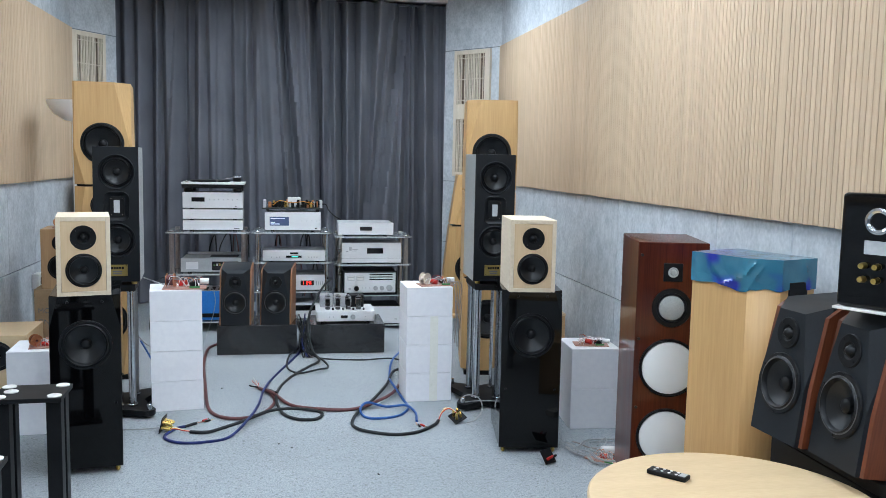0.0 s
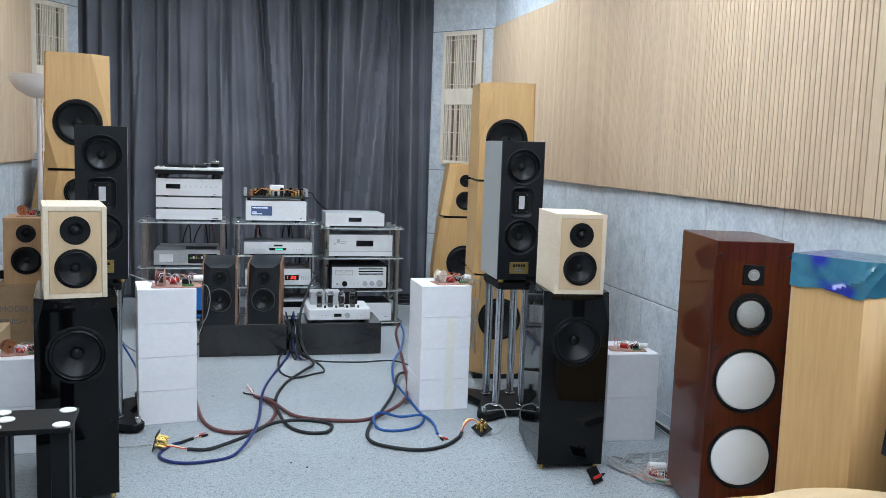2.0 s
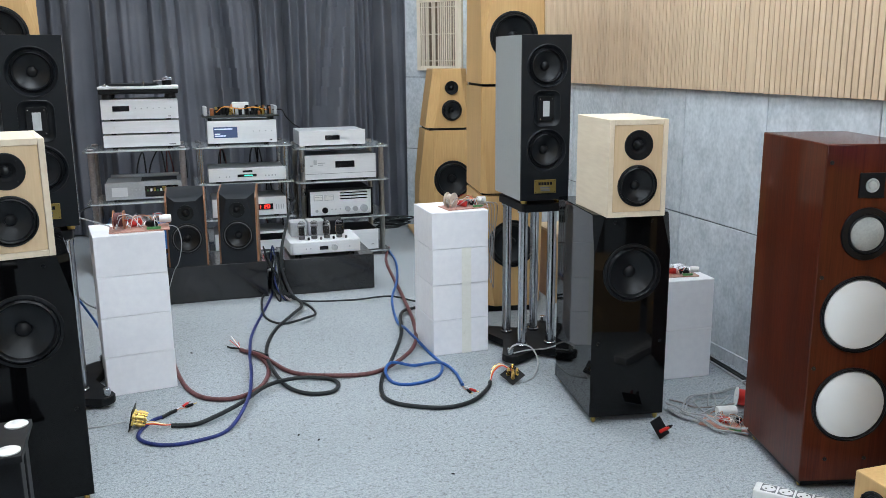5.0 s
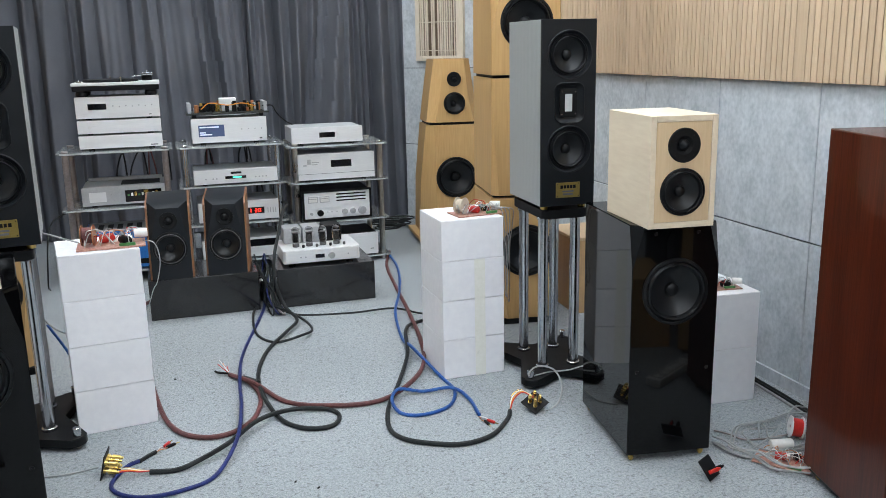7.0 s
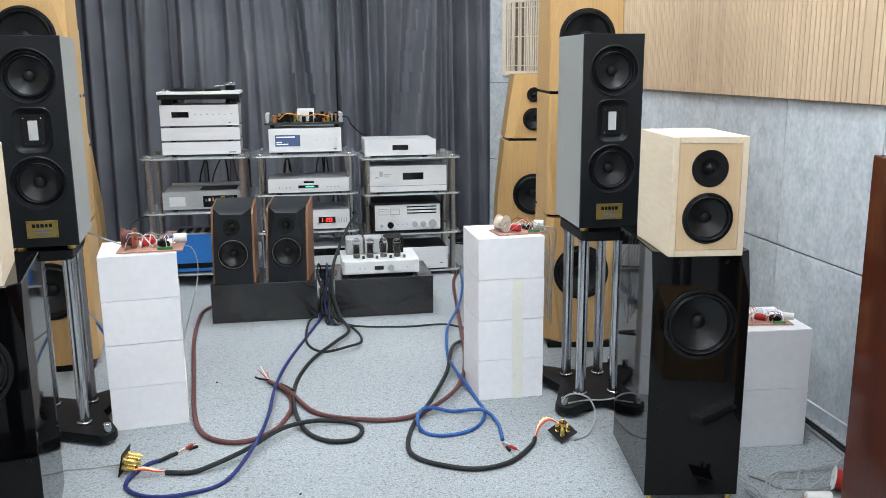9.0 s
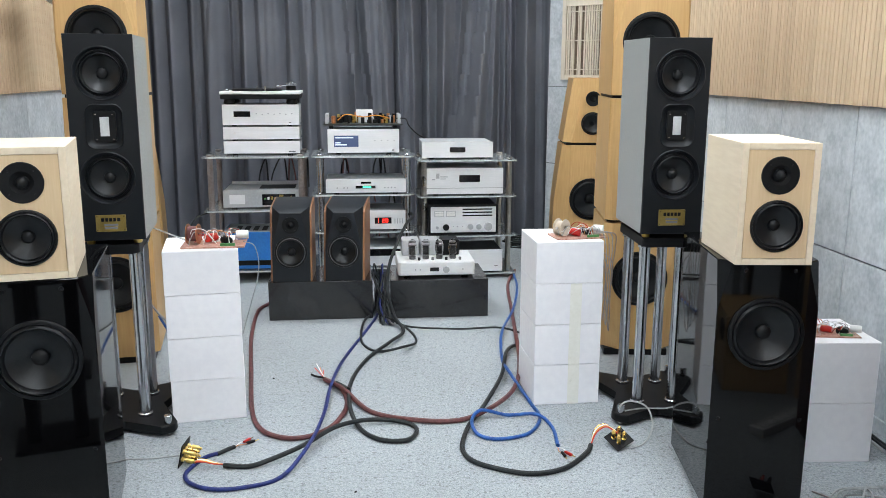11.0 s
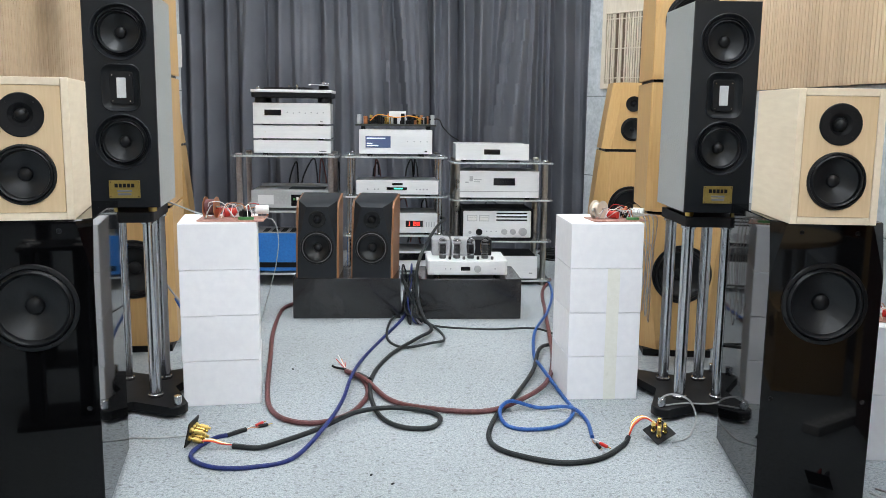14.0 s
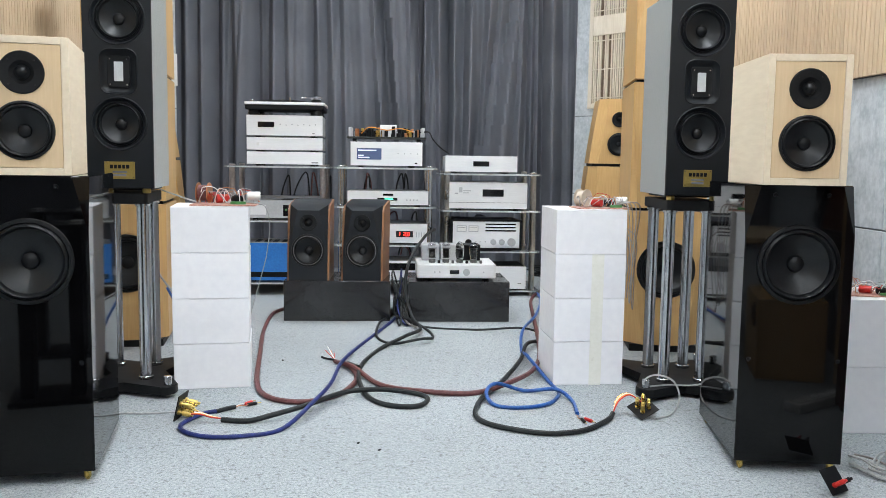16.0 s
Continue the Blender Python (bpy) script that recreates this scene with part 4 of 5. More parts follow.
    part("capacitor", rod(r, 0.031, 0.031 + h, (x, y), 12, 0.0015), rng.choice((MATTBLACK, MATTBLACK, MATTBLACK, RUBBER, BRASS, SILVERCASE, COPPER)), pb)
for x in (-0.225, 0.205):
    part("heat_sink", box(x, x + 0.02, 0.0, 0.2, 0.031, 0.085, 0.002), SILVERCASE, pb)
part("shield_can", box(-0.04, 0.06, 0.12, 0.2, 0.031, 0.105, 0.003), SILVER, pb)
part("loose_wire", tube([(-0.15, 0.02, 0.05), (-0.1, 0.0, 0.085), (0.0, 0.01, 0.07), (0.08, 0.0, 0.08), (0.16, 0.02, 0.06)], 0.003), ORANGE, pb)
part("loose_wire", tube([(0.2, 0.02, 0.06), (0.25, -0.02, 0.06), (0.27, -0.06, 0.02), (0.32, -0.02, -0.03), (0.37, 0.05, -0.06)], 0.004), MATTBLACK, pb)

c = unit("cd_player", -0.185, 0.285, 0.5255, 0.617, "slim silver disc player with a green display", y=6.60)
panel(c, -0.062, 0.055, 0.036, 0.052, DISPLAY)
panel(c, -0.02, 0.03, 0.040, 0.048, LEDGREEN, "display_digits", 0.0025, "lit green digits")
panel(c, -0.03, 0.03, 0.064, 0.076, DISPLAY, "badge", 0.0015)
for x in (-0.17, -0.13, -0.11, 0.11, 0.13, 0.15, 0.17):
    button(c, x, 0.04, 0.0045)
v = unit("disc_transport", -0.175, 0.282, 0.3005, 0.425, "silver disc transport with red lit digits", y=6.62)
panel(v, 0.045, 0.145, 0.045, 0.082, DISPLAY)
for x0, x1, z0, z1 in ((0.065, 0.069, 0.052, 0.075), (0.089, 0.103, 0.0715, 0.075), (0.099, 0.103, 0.063, 0.075), (0.089, 0.103, 0.0615, 0.065), (0.089, 0.093, 0.052, 0.064), (0.089, 0.103, 0.052, 0.0555),
                       (0.109, 0.113, 0.052, 0.075), (0.121, 0.125, 0.052, 0.075), (0.1135, 0.1205, 0.0715, 0.075), (0.1135, 0.1205, 0.052, 0.0555)):
    panel(v, x0, x1, z0, z1, LEDRED, "lit_segment", 0.0025, "lit red digit stroke")
for i in range(4):
    panel(v, 0.163 + i * 0.015, 0.168 + i * 0.015, 0.045, 0.075, SILVERCASE, "key", 0.004)
w = unit("power_amplifier", -0.17, 0.28, 0.0805, 0.205, "low silver power unit on the bottom shelf", y=6.61)
panel(w, -0.2, 0.2, 0.07, 0.112, DISPLAY, "upper_band", 0.0015)

# right rack
e = unit("dac", 0.385, 0.812, 0.7245, 0.828, "silver converter box with a small dark window", y=6.645)
panel(e, -0.048, 0.046, 0.042, 0.072, DISPLAY)
f = unit("integrated_amplifier", 0.410, 0.872, 0.5085, 0.674, "silver amplifier with a dark display and square emblem panel", y=6.62)
panel(f, -0.225, -0.09, 0.062, 0.158, SILVER, "emblem_panel", 0.005)
for x0, x1, z0, z1 in ((-0.2, -0.18, 0.095, 0.103), (-0.175, -0.155, 0.105, 0.135), (-0.15, -0.105, 0.112, 0.118), (-0.15, -0.115, 0.1, 0.105)):
    panel(f, x0, x1, z0, z1, SILVERCASE, "emblem_mark", 0.0058)
panel(f, -0.035, 0.09, 0.082, 0.124, DISPLAY)
panel(f, -0.231, 0.231, 0.045, 0.047, INK, "groove", 0.0008)
g = unit("receiver", 0.425, 0.835, 0.2685, 0.455, "old silver receiver with meters, slots and round knobs", y=6.60, case=MATTBLACK)
part("surround", loft([[(x, -0.004, z + 0.098) for x, z in rounded(0.42, 0.18, 0.004)], [(x, 0.012, z + 0.098) for x, z in rounded(0.42, 0.18, 0.004)], [(x, 0.012, z + 0.098) for x, z in rounded(0.396, 0.156, 0.003)], [(x, -0.004, z + 0.098) for x, z in rounded(0.396, 0.156, 0.003)], [(x, -0.004, z + 0.098) for x, z in rounded(0.42, 0.18, 0.004)]], cap=False), MATTBLACK, g, "black wooden surround")
for x in (-0.175, -0.105):
    mt = panel(g, x, x + 0.058, 0.115, 0.152, SILVERCASE, "meter", 0.003, "pale needle meter")
    panel(g, x + 0.004, x + 0.054, 0.119, 0.148, WHITEPLASTIC, "meter_face", 0.0034)
    panel(g, x + 0.006, x + 0.052, 0.138, 0.140, INK, "meter_scale", 0.0040)
for z in (0.118, 0.137, 0.156):
    panel(g, -0.005, 0.175, z, z + 0.008, DISPLAY, "slot", 0.001)
knob(g, -0.105, 0.052, 0.019, 0.012, MATTBLACK)
knob(g, -0.158, 0.05, 0.009, 0.01)
for x, r in ((0.042, 0.017), (0.092, 0.017), (0.15, 0.024)):
    knob(g, x, 0.055, r)
for x in (-0.06, -0.035, -0.005):
    button(g, x, 0.056, 0.004)
h = unit("power_amplifier", 0.395, 0.872, 0.0345, 0.178, "silver power amplifier with a dark lid on the lowest shelf", y=6.60, case=MATTBLACK)
panel(h, 0.19, 0.21, 0.04, 0.045, INK, "marking", 0.0006)

# cables behind the racks
for i, (x, z0, z1, dx) in enumerate(((-0.62, 0.72, 0.52, 0.05), (-0.55, 0.74, 0.5, 0.09), (-0.38, 0.74, 0.46, -0.04), (-0.33, 0.72, 0.5, 0.02), (-0.1, 0.72, 0.6, 0.03), (-0.05, 0.74, 0.58, -0.03),
                                     (0.1, 0.74, 0.58, 0.04), (0.18, 0.74, 0.6, -0.02), (0.05, 0.5, 0.4, 0.05), (0.2, 0.5, 0.38, 0.03), (0.12, 0.29, 0.2, 0.06), (0.2, 0.28, 0.18, -0.05), (0.6, 0.48, 0.42, 0.06))):
    cb = thing("hanging_cable", Matrix(), "thin dark cable hanging behind the hi-fi units", "cable", "cables behind the racks")
    part("cord", tube([(x, 7.01, z1 + 0.0), (x + dx * 0.3, 7.06, (z0 + z1) / 2), (x + dx, 7.05, z0 - 0.03), (x + dx * 1.3, 7.0, z1 + 0.02)], 0.005), (CABLEBLACK, CABLEBLACK, CABLERED)[i % 3], cb)

# granite plinths, small speakers and the valve amplifier
for x0, x1, y0 in ((-0.462, 0.062, 5.80), (0.152, 0.655, 5.785)):
    gp = thing("granite_plinth", pose((x0 + x1) / 2, y0, 0), "black granite block standing on the carpet", "plinth", "granite plinths")
    part("slab", box(-(x1 - x0) / 2, (x1 - x0) / 2, 0, 0.36, 0.0005, 0.200, 0.002), GRANITE, gp)
wedge_speaker(pose(-0.345, 5.815, 0.2005, -4, 0, -2), "on a granite block")
wedge_speaker(pose(-0.082, 5.815, 0.2005, -4, 0, -8), "on a granite block")
va = thing("valve_amplifier", pose(0.393, 5.83, 0.2005), "white valve amplifier with four glass tubes on a granite block", "amplifier")
part("chassis", prism([(-0.198, 0.01), (-0.188, 0.0), (0.188, 0.0), (0.198, 0.01), (0.198, 0.29), (-0.198, 0.29)], 0.012, 0.082, 0.002), WHITEPAINT, va)
part("front_plate", box(-0.186, 0.186, -0.004, -0.0003, 0.016, 0.078, 0.001), SILVER, va, "brushed silver front plate")
for x in (-0.15, 0.15):
    for y in (0.04, 0.25):
        part("foot", rod(0.018, 0, 0.0118, (x, y), 16), RUBBER, va)
panel(va, -0.035, 0.012, 0.034, 0.054, DISPLAY, out=0.0055)
knob(va, 0.048, 0.044, 0.017, 0.02)
for x in (-0.11, -0.085, 0.135):
    button(va, x, 0.044, 0.004, 0.008)
for i, x in enumerate((-0.120, -0.050, 0.021, 0.092)):
    b_ = part("valve_base", rod(0.0175, 0.0822, 0.100, (x, 0.08), 18, 0.002), VALVEGREY, va, "dull metal valve base")
    part("envelope", lathe([(0.0165, 0.1003), (0.0195, 0.112), (0.0222, 0.130), (0.0222, 0.160), (0.0185, 0.176), (0.010, 0.185), (0, 0.187)], "z", 20, (x, 0.08, 0)), TUBEGLASS, b_, "clear glass valve envelope")
    part("electrode", box(x - 0.0125, x + 0.0125, 0.072, 0.088, 0.108, 0.152, 0.003), VALVEDARK, b_, "dark grey valve plate")
    for z in (0.106, 0.154):
        part("mica_disc", rod(0.0165, z, z + 0.0015, (x, 0.08), 16), VALVEGREY, b_)
    part("getter", lathe([(0.0, 0.177), (0.008, 0.176), (0.0145, 0.169)], "z", 16, (x, 0.08, 0)), VALVEGREY, b_, "silvered tip")
    part("bias_cap", rod(0.007, 0.0822, 0.098, (x + 0.033, 0.045), 12, 0.002), VALVEGREY if i % 2 else RUBBER, va)
for x0, x1, mat_ in ((-0.170, -0.078, COVERGREY), (-0.070, 0.025, COVERGREY), (0.040, 0.135, MATTBLACK)):
    part("transformer", box(x0, x1, 0.16, 0.28, 0.0825, 0.165, 0.005), mat_, va, "boxed transformer cover")


# ---- white carton stacks and crossovers ----
def carton(x, y, z, w, d, h, turn, label, material=None, tape=False, group="white cartons"):
    c = thing("carton", pose(x, y, z, 0, 0, turn), label, "box", group)
    part("carcass", box(-w / 2, w / 2, 0, d, 0.0006, h - 0.002, 0.002), material or WHITEBOX, c)
    part("lid", box(-w / 2 + 0.0002, w / 2 - 0.0002, 0.0002, d / 2 - 0.0008, h - 0.0018, h - 0.0002), material or WHITEBOX, c)
    part("lid", box(-w / 2 + 0.0002, w / 2 - 0.0002, d / 2 + 0.0008, d - 0.0002, h - 0.0018, h - 0.0002), material or WHITEBOX, c)
    if tape:
        part("tape", box(0.004, 0.048, -0.0009, -0.0004, 0.0, h), TAPE, c, "yellowed clear tape")
    return c


rng = random.Random(5)
for i in range(4):
    carton(-0.562 + rng.uniform(-0.0008, 0.0008) - 0.001 * i, 4.545 + rng.uniform(-0.0008, 0.0008), 0.158 * i, 0.258, 0.27, 0.1578, 7.5 + rng.uniform(-0.2, 0.2), "plain white cardboard box in a stack of four")
    carton(0.765 + rng.uniform(-0.001, 0.001), 4.575 + rng.uniform(-0.0008, 0.0008), 0.1585 * i, 0.255, 0.27, 0.1583, 1 + rng.uniform(-0.25, 0.25), "plain white cardboard box with tape, in a stack of four", tape=i < 3)
for i in range(2):
    carton(1.513, 4.0, 0.204 * i, 0.245, 0.27, 0.2038, -4 + i * 0.6, "plain white cardboard box in a stack of two", group="low white cartons")
    carton(-1.165, 4.22, 0.2 * i, 0.245, 0.27, 0.1998, 4 - i * 0.6, "plain white cardboard box in a stack of two", group="low white cartons")


def crossover(m, seed, spool=None, label="loose crossover board with coils, capacitors and wires on a white box"):
    """Bare filter board with a wire coil, capacitors and loose leads."""
    r = random.Random(seed)
    x = thing("crossover_board", m, label, "circuit board", "loose crossovers")
    part("board", box(-0.085, 0.085, -0.05, 0.05, 0.001, 0.005, 0.0005), PCB, x, "copper-red filter board")
    if spool is not None:
        wound, turn = spool
        c = part("coil", lathe([(0.006, -0.013), (0.021, -0.013), (0.021, 0.013), (0.006, 0.013), (0.006, -0.013)], "y", 24), CABLERED if wound else BEIGE, x, "wound wire coil")
        c.matrix_basis = pose(-0.055, 0.0, 0.0335, 0, 0, turn)
        for d in (-0.0145, 0.0145):
            part("flange", lathe([(0.006, d - 0.001), (0.028, d - 0.001), (0.028, d + 0.001), (0.006, d + 0.001), (0.006, d - 0.001)], "y", 24), (COPPER, BEIGE)[1 - wound], c)
    for k in range(3):
        px, py = (-0.01, 0.035, 0.075)[k], r.uniform(-0.025, 0.025)
        q = lathe([(0, -0.017), (0.011, -0.017), (0.012, -0.014), (0.012, 0.014), (0.011, 0.017), (0, 0.017)], "y", 16)
        cap = part("capacitor", q, (RED, MATTBLACK, WHITEPLASTIC)[k], x, ("red capacitor", "black capacitor", "white capacitor")[k])
        cap.matrix_basis = pose(px, py, 0.0175 + 0.008 * (k == 2), 0, 0, r.uniform(20, 120))
    part("resistor", box(-0.03, 0.015, 0.02, 0.032, 0.0055, 0.014, 0.001), WHITEPLASTIC, x)
    part("resistor", box(0.02, 0.06, -0.045, -0.037, 0.0055, 0.013, 0.001), GREEN, x)
    for k in range(14):
        a, b = Vector((r.uniform(-0.07, 0.07), r.uniform(-0.04, 0.04), 0.008)), Vector((r.uniform(-0.07, 0.09), r.uniform(-0.04, 0.04), 0.008))
        mid = (a + b) / 2 + Vector((r.uniform(-0.03, 0.03), r.uniform(-0.04, 0.02), r.uniform(0.014, 0.042)))
        part("lead", tube([a, (a + mid) / 2 + Vector((0, 0, 0.018)), mid, (b + mid) / 2 + Vector((0, 0, 0.012)), b], 0.0011, 6, 5), (CABLEGREY, COPPER, CABLEGREY, WHITEPLASTIC, CABLEGREY, RED, WHITEPLASTIC)[k % 7], x)
    return x


crossover(pose(-0.530, 4.64, 0.632, 0, 0, 2) @ Matrix.Scale(1.3, 4), 2, (1, 82))
crossover(pose(0.812, 4.67, 0.634, 0, 0, 6) @ Matrix.Scale(1.15, 4), 7, (0, 35))
crossover(pose(1.518, 4.10, 0.408, 0, 0, -10), 9)
crossover(pose(-1.13, 4.33, 0.400, 0, 0, 12), 13, (1, 20))
crossover(pose(1.405, 3.545, 0.004, 0, 0, -52), 17, None, "loose crossover board among wires on the carpet")

# ---- cables ----
def cable(points, r, material, label, z=None):
    """A cable on the carpet; points of x, y or x, y, z."""
    c = thing("cable", Matrix(), label, "cable", "speaker cables on the carpet")
    part("cord", tube([(p[0], p[1], p[2] if len(p) > 2 else r + 0.0005) for p in points], r), material, c)
    return c


cable([(-0.44, 6.18), (-0.50, 6.08), (-0.535, 5.93), (-0.52, 5.51), (-0.47, 5.04), (-0.42, 4.61), (-0.37, 4.43), (-0.29, 4.35), (-0.20, 4.35), (-0.12, 4.43), (-0.075, 4.57), (-0.07, 4.69), (-0.10, 4.82), (-0.16, 4.91)], 0.009, CABLERED, "thick dark red braided speaker cable curling on the carpet")
cable([(-0.155, 4.90), (-0.08, 4.75, 0.024), (0.02, 4.55), (0.18, 4.45, 0.012), (0.34, 4.44), (0.47, 4.51, 0.026), (0.59, 4.70, 0.026), (0.672, 5.02, 0.02), (0.73, 5.42, 0.026), (0.80, 5.91), (0.87, 6.39), (0.98, 6.75)], 0.009, CABLERED, "thick dark red braided speaker cable curling on the carpet")
cable([(-0.46, 4.155), (-0.38, 4.14), (-0.31, 4.16, 0.020), (-0.21, 4.24, 0.028), (-0.10, 4.38, 0.030), (0.02, 4.45, 0.02), (0.14, 4.44), (0.178, 4.37), (0.14, 4.29), (0.05, 4.30), (-0.02, 4.40), (-0.058, 4.58, 0.026), (-0.05, 4.88), (0.02, 5.15), (0.13, 5.34, 0.022), (0.20, 5.50, 0.022), (0.165, 5.66, 0.05), (0.135, 5.73, 0.16), (0.145, 5.79, 0.27), (0.19, 5.95, 0.345), (0.27, 6.35, 0.39), (0.325, 6.56, 0.40), (0.30, 6.95, 0.36), (0.24, 7.04, 0.335), (0.2, 6.98, 0.3105)], 0.0082, CABLEBLACK, "thick black braided speaker cable running up to the rack")
cable([(-0.49, 4.25), (-0.53, 4.22), (-0.57, 4.12), (-0.55, 4.05), (-0.48, 4.00), (-0.38, 4.00), (-0.27, 4.06), (-0.19, 4.21, 0.045), (-0.15, 4.49, 0.034), (-0.13, 4.78, 0.034), (-0.085, 5.15), (0.03, 5.60), (0.085, 5.84), (0.11, 6.1)], 0.0068, CABLEBLUE, "dark blue braided cable looping over the carpet")
cable([(0.09, 6.05), (0.06, 5.88), (0.01, 5.66, 0.02), (0.0, 5.39), (0.07, 5.25), (0.19, 5.25, 0.026), (0.25, 5.37), (0.24, 5.52), (0.17, 5.64, 0.03), (0.09, 5.80, 0.03), (0.12, 6.1)], 0.006, CABLEBLACK, "thin black cable looped before the plinths")
cable([(0.10, 6.0, 0.02), (0.125, 5.80, 0.02), (0.22, 5.63, 0.006), (0.47, 5.56), (0.67, 5.48, 0.03), (0.80, 5.42), (0.95, 5.36)], 0.005, CABLEBLACK, "thin black cable running behind the white boxes")
cable([(0.97, 6.8), (0.90, 6.26, 0.03), (0.79, 5.80, 0.03), (0.665, 5.42, 0.03), (0.61, 5.10), (0.59, 4.85, 0.045), (0.63, 4.58), (0.635, 4.44), (0.57, 4.31), (0.46, 4.27), (0.39, 4.31), (0.375, 4.38, 0.03), (0.42, 4.45, 0.04), (0.52, 4.475), (0.62, 4.43, 0.024), (0.66, 4.35), (0.645, 4.20)], 0.0066, CABLECYAN, "bright blue braided cable coiled on the carpet")
cable([(0.95, 5.36), (0.74, 5.29), (0.64, 5.14, 0.03), (0.56, 4.83, 0.03), (0.45, 4.57, 0.012), (0.36, 4.37, 0.012), (0.32, 4.21), (0.34, 4.11), (0.42, 4.04), (0.52, 4.00), (0.63, 4.03), (0.725, 4.13), (0.752, 4.175, 0.015)], 0.0082, CABLEBLACK, "thick black braided speaker cable looping on the carpet")
cable([(0.886, 4.155), (0.95, 4.20), (1.00, 4.27, 0.035), (1.00, 4.33, 0.075), (0.96, 4.35, 0.092), (0.925, 4.36, 0.086), (0.905, 4.36, 0.064), (0.92, 4.37, 0.048)], 0.0032, CABLEGREY, "thin grey wire arching over the stand base")
cable([(0.92, 4.37, 0.048), (1.0, 4.39, 0.048), (1.08, 4.38, 0.049), (1.15, 4.36, 0.06), (1.16, 4.25, 0.02), (1.12, 4.18), (1.05, 4.16)], 0.0028, CABLEGREY, "thin grey wire across the stand base")
cable([(-0.615, 4.255), (-0.70, 4.24), (-0.83, 4.23), (-0.95, 4.1)], 0.003, CABLEGREY, "thin grey wire on the carpet")
cable([(-0.43, 4.66, 0.64), (-0.39, 4.64, 0.628), (-0.378, 4.66, 0.56), (-0.395, 4.72, 0.47), (-0.42, 4.82, 0.40), (-0.48, 4.87, 0.2), (-0.52, 4.87, 0.01)], 0.0018, CABLEGREY, "clear grey wire hanging down the white boxes")
cable([(-0.64, 4.70, 0.64), (-0.72, 4.75, 0.66), (-0.80, 4.78, 0.69), (-0.84, 4.80, 0.75)], 0.0028, CABLEGREY, "grey wire bridging the boxes and the monitor")
for k in range(4):
    o = 0.012 * k
    cable([(0.86, 4.66, 0.645), (0.895 + o, 4.63 - o, 0.66), (0.912 + o, 4.62, 0.60), (0.918 + o * 0.6, 4.63, 0.46 + o), (0.906 + o, 4.64, 0.345 - 2 * o), (0.915 + o, 4.66 + o, 0.33), (0.93 + o, 4.70, 0.40 + o * 3), (0.94, 4.74, 0.52 + o)], 0.0019, (CABLEGREY, STEEL)[k % 2], "thin grey wires hanging down the white boxes")
cable([(-0.86, 4.9, 0.4), (-0.78, 4.87, 0.3), (-0.70, 4.86, 0.24), (-0.66, 4.9, 0.1), (-0.64, 5.0, 0.01)], 0.004, CABLEGREY, "clear grey wire beside the stand")
cable([(-0.80, 4.9, 0.3), (-0.74, 4.87, 0.2), (-0.70, 4.86, 0.1), (-0.68, 4.9, 0.01)], 0.005, CABLECYAN, "blue wire beside the stand")
cable([(-1.0, 6.6), (-0.98, 6.4, 0.1), (-0.95, 6.5, 0.38), (-0.85, 6.7, 0.42), (-0.8, 6.9, 0.4)], 0.004, CABLEBLACK, "black wire looping up to the rack")
HEAP = ([(1.34, 3.81), (1.36, 3.76), (1.39, 3.72), (1.46, 3.70), (1.54, 3.69), (1.61, 3.69)],
        [(1.28, 3.73), (1.28, 3.65), (1.31, 3.61), (1.38, 3.60), (1.44, 3.59), (1.53, 3.60)],
        [(1.70, 3.80), (1.64, 3.81), (1.55, 3.80), (1.48, 3.80), (1.40, 3.78), (1.33, 3.71), (1.30, 3.67), (1.31, 3.62), (1.33, 3.58), (1.33, 3.51), (1.36, 3.47), (1.41, 3.45)],
        [(1.52, 3.60), (1.42, 3.58), (1.38, 3.62), (1.38, 3.68), (1.39, 3.73), (1.44, 3.75), (1.51, 3.73), (1.54, 3.73), (1.48, 3.69), (1.40, 3.65), (1.33, 3.61)],
        [(1.72, 3.82), (1.68, 3.83), (1.62, 3.79), (1.57, 3.73), (1.56, 3.69)],
        [(1.41, 3.67), (1.47, 3.75), (1.48, 3.73), (1.44, 3.66), (1.47, 3.64)],
        [(1.27, 3.72), (1.28, 3.67), (1.29, 3.63), (1.32, 3.60), (1.33, 3.56), (1.34, 3.50), (1.37, 3.46), (1.40, 3.44)])
for k, line in enumerate(HEAP):
    for side in ((0.0, 0.009) if k in (1, 2, 6) else (0.0,)):
        cable([(x + side, y - side * 0.8, 0.004 + 0.005 * k + 0.006 * (i % 3 == 1)) for i, (x, y) in enumerate(line)], 0.0031, CABLEGREY if k != 0 else STEEL, "clear grey speaker wire looped on the carpet")
lc_ = thing("loose_coil", pose(1.560, 3.680, 0.0362, 8, 0, 62), "red-wound coil on a white spool among the wires", "coil")
part("winding", lathe([(0.008, -0.016), (0.030, -0.016), (0.030, 0.016), (0.008, 0.016), (0.008, -0.016)], "y", 28), RED, lc_)
for d_ in (-0.018, 0.018):
    part("flange", lathe([(0.008, d_ - 0.0015), (0.036, d_ - 0.0015), (0.036, d_ + 0.0015), (0.008, d_ + 0.0015), (0.008, d_ - 0.0015)], "y", 28), WHITEPLASTIC, lc_)
wc_ = thing("loose_capacitor", pose(1.442, 3.606, 0.030, 0, 0, 78), "white cylindrical capacitor lying on a filter board", "capacitor")
part("body", lathe([(0, -0.036), (0.015, -0.036), (0.017, -0.033), (0.017, 0.033), (0.015, 0.036), (0, 0.036)], "y", 20), WHITEPLASTIC, wc_)
part("lead", tube([(0, 0.036, 0), (0, 0.05, -0.004), (0.004, 0.06, -0.018)], 0.0012, 6, 4), COPPER, wc_)
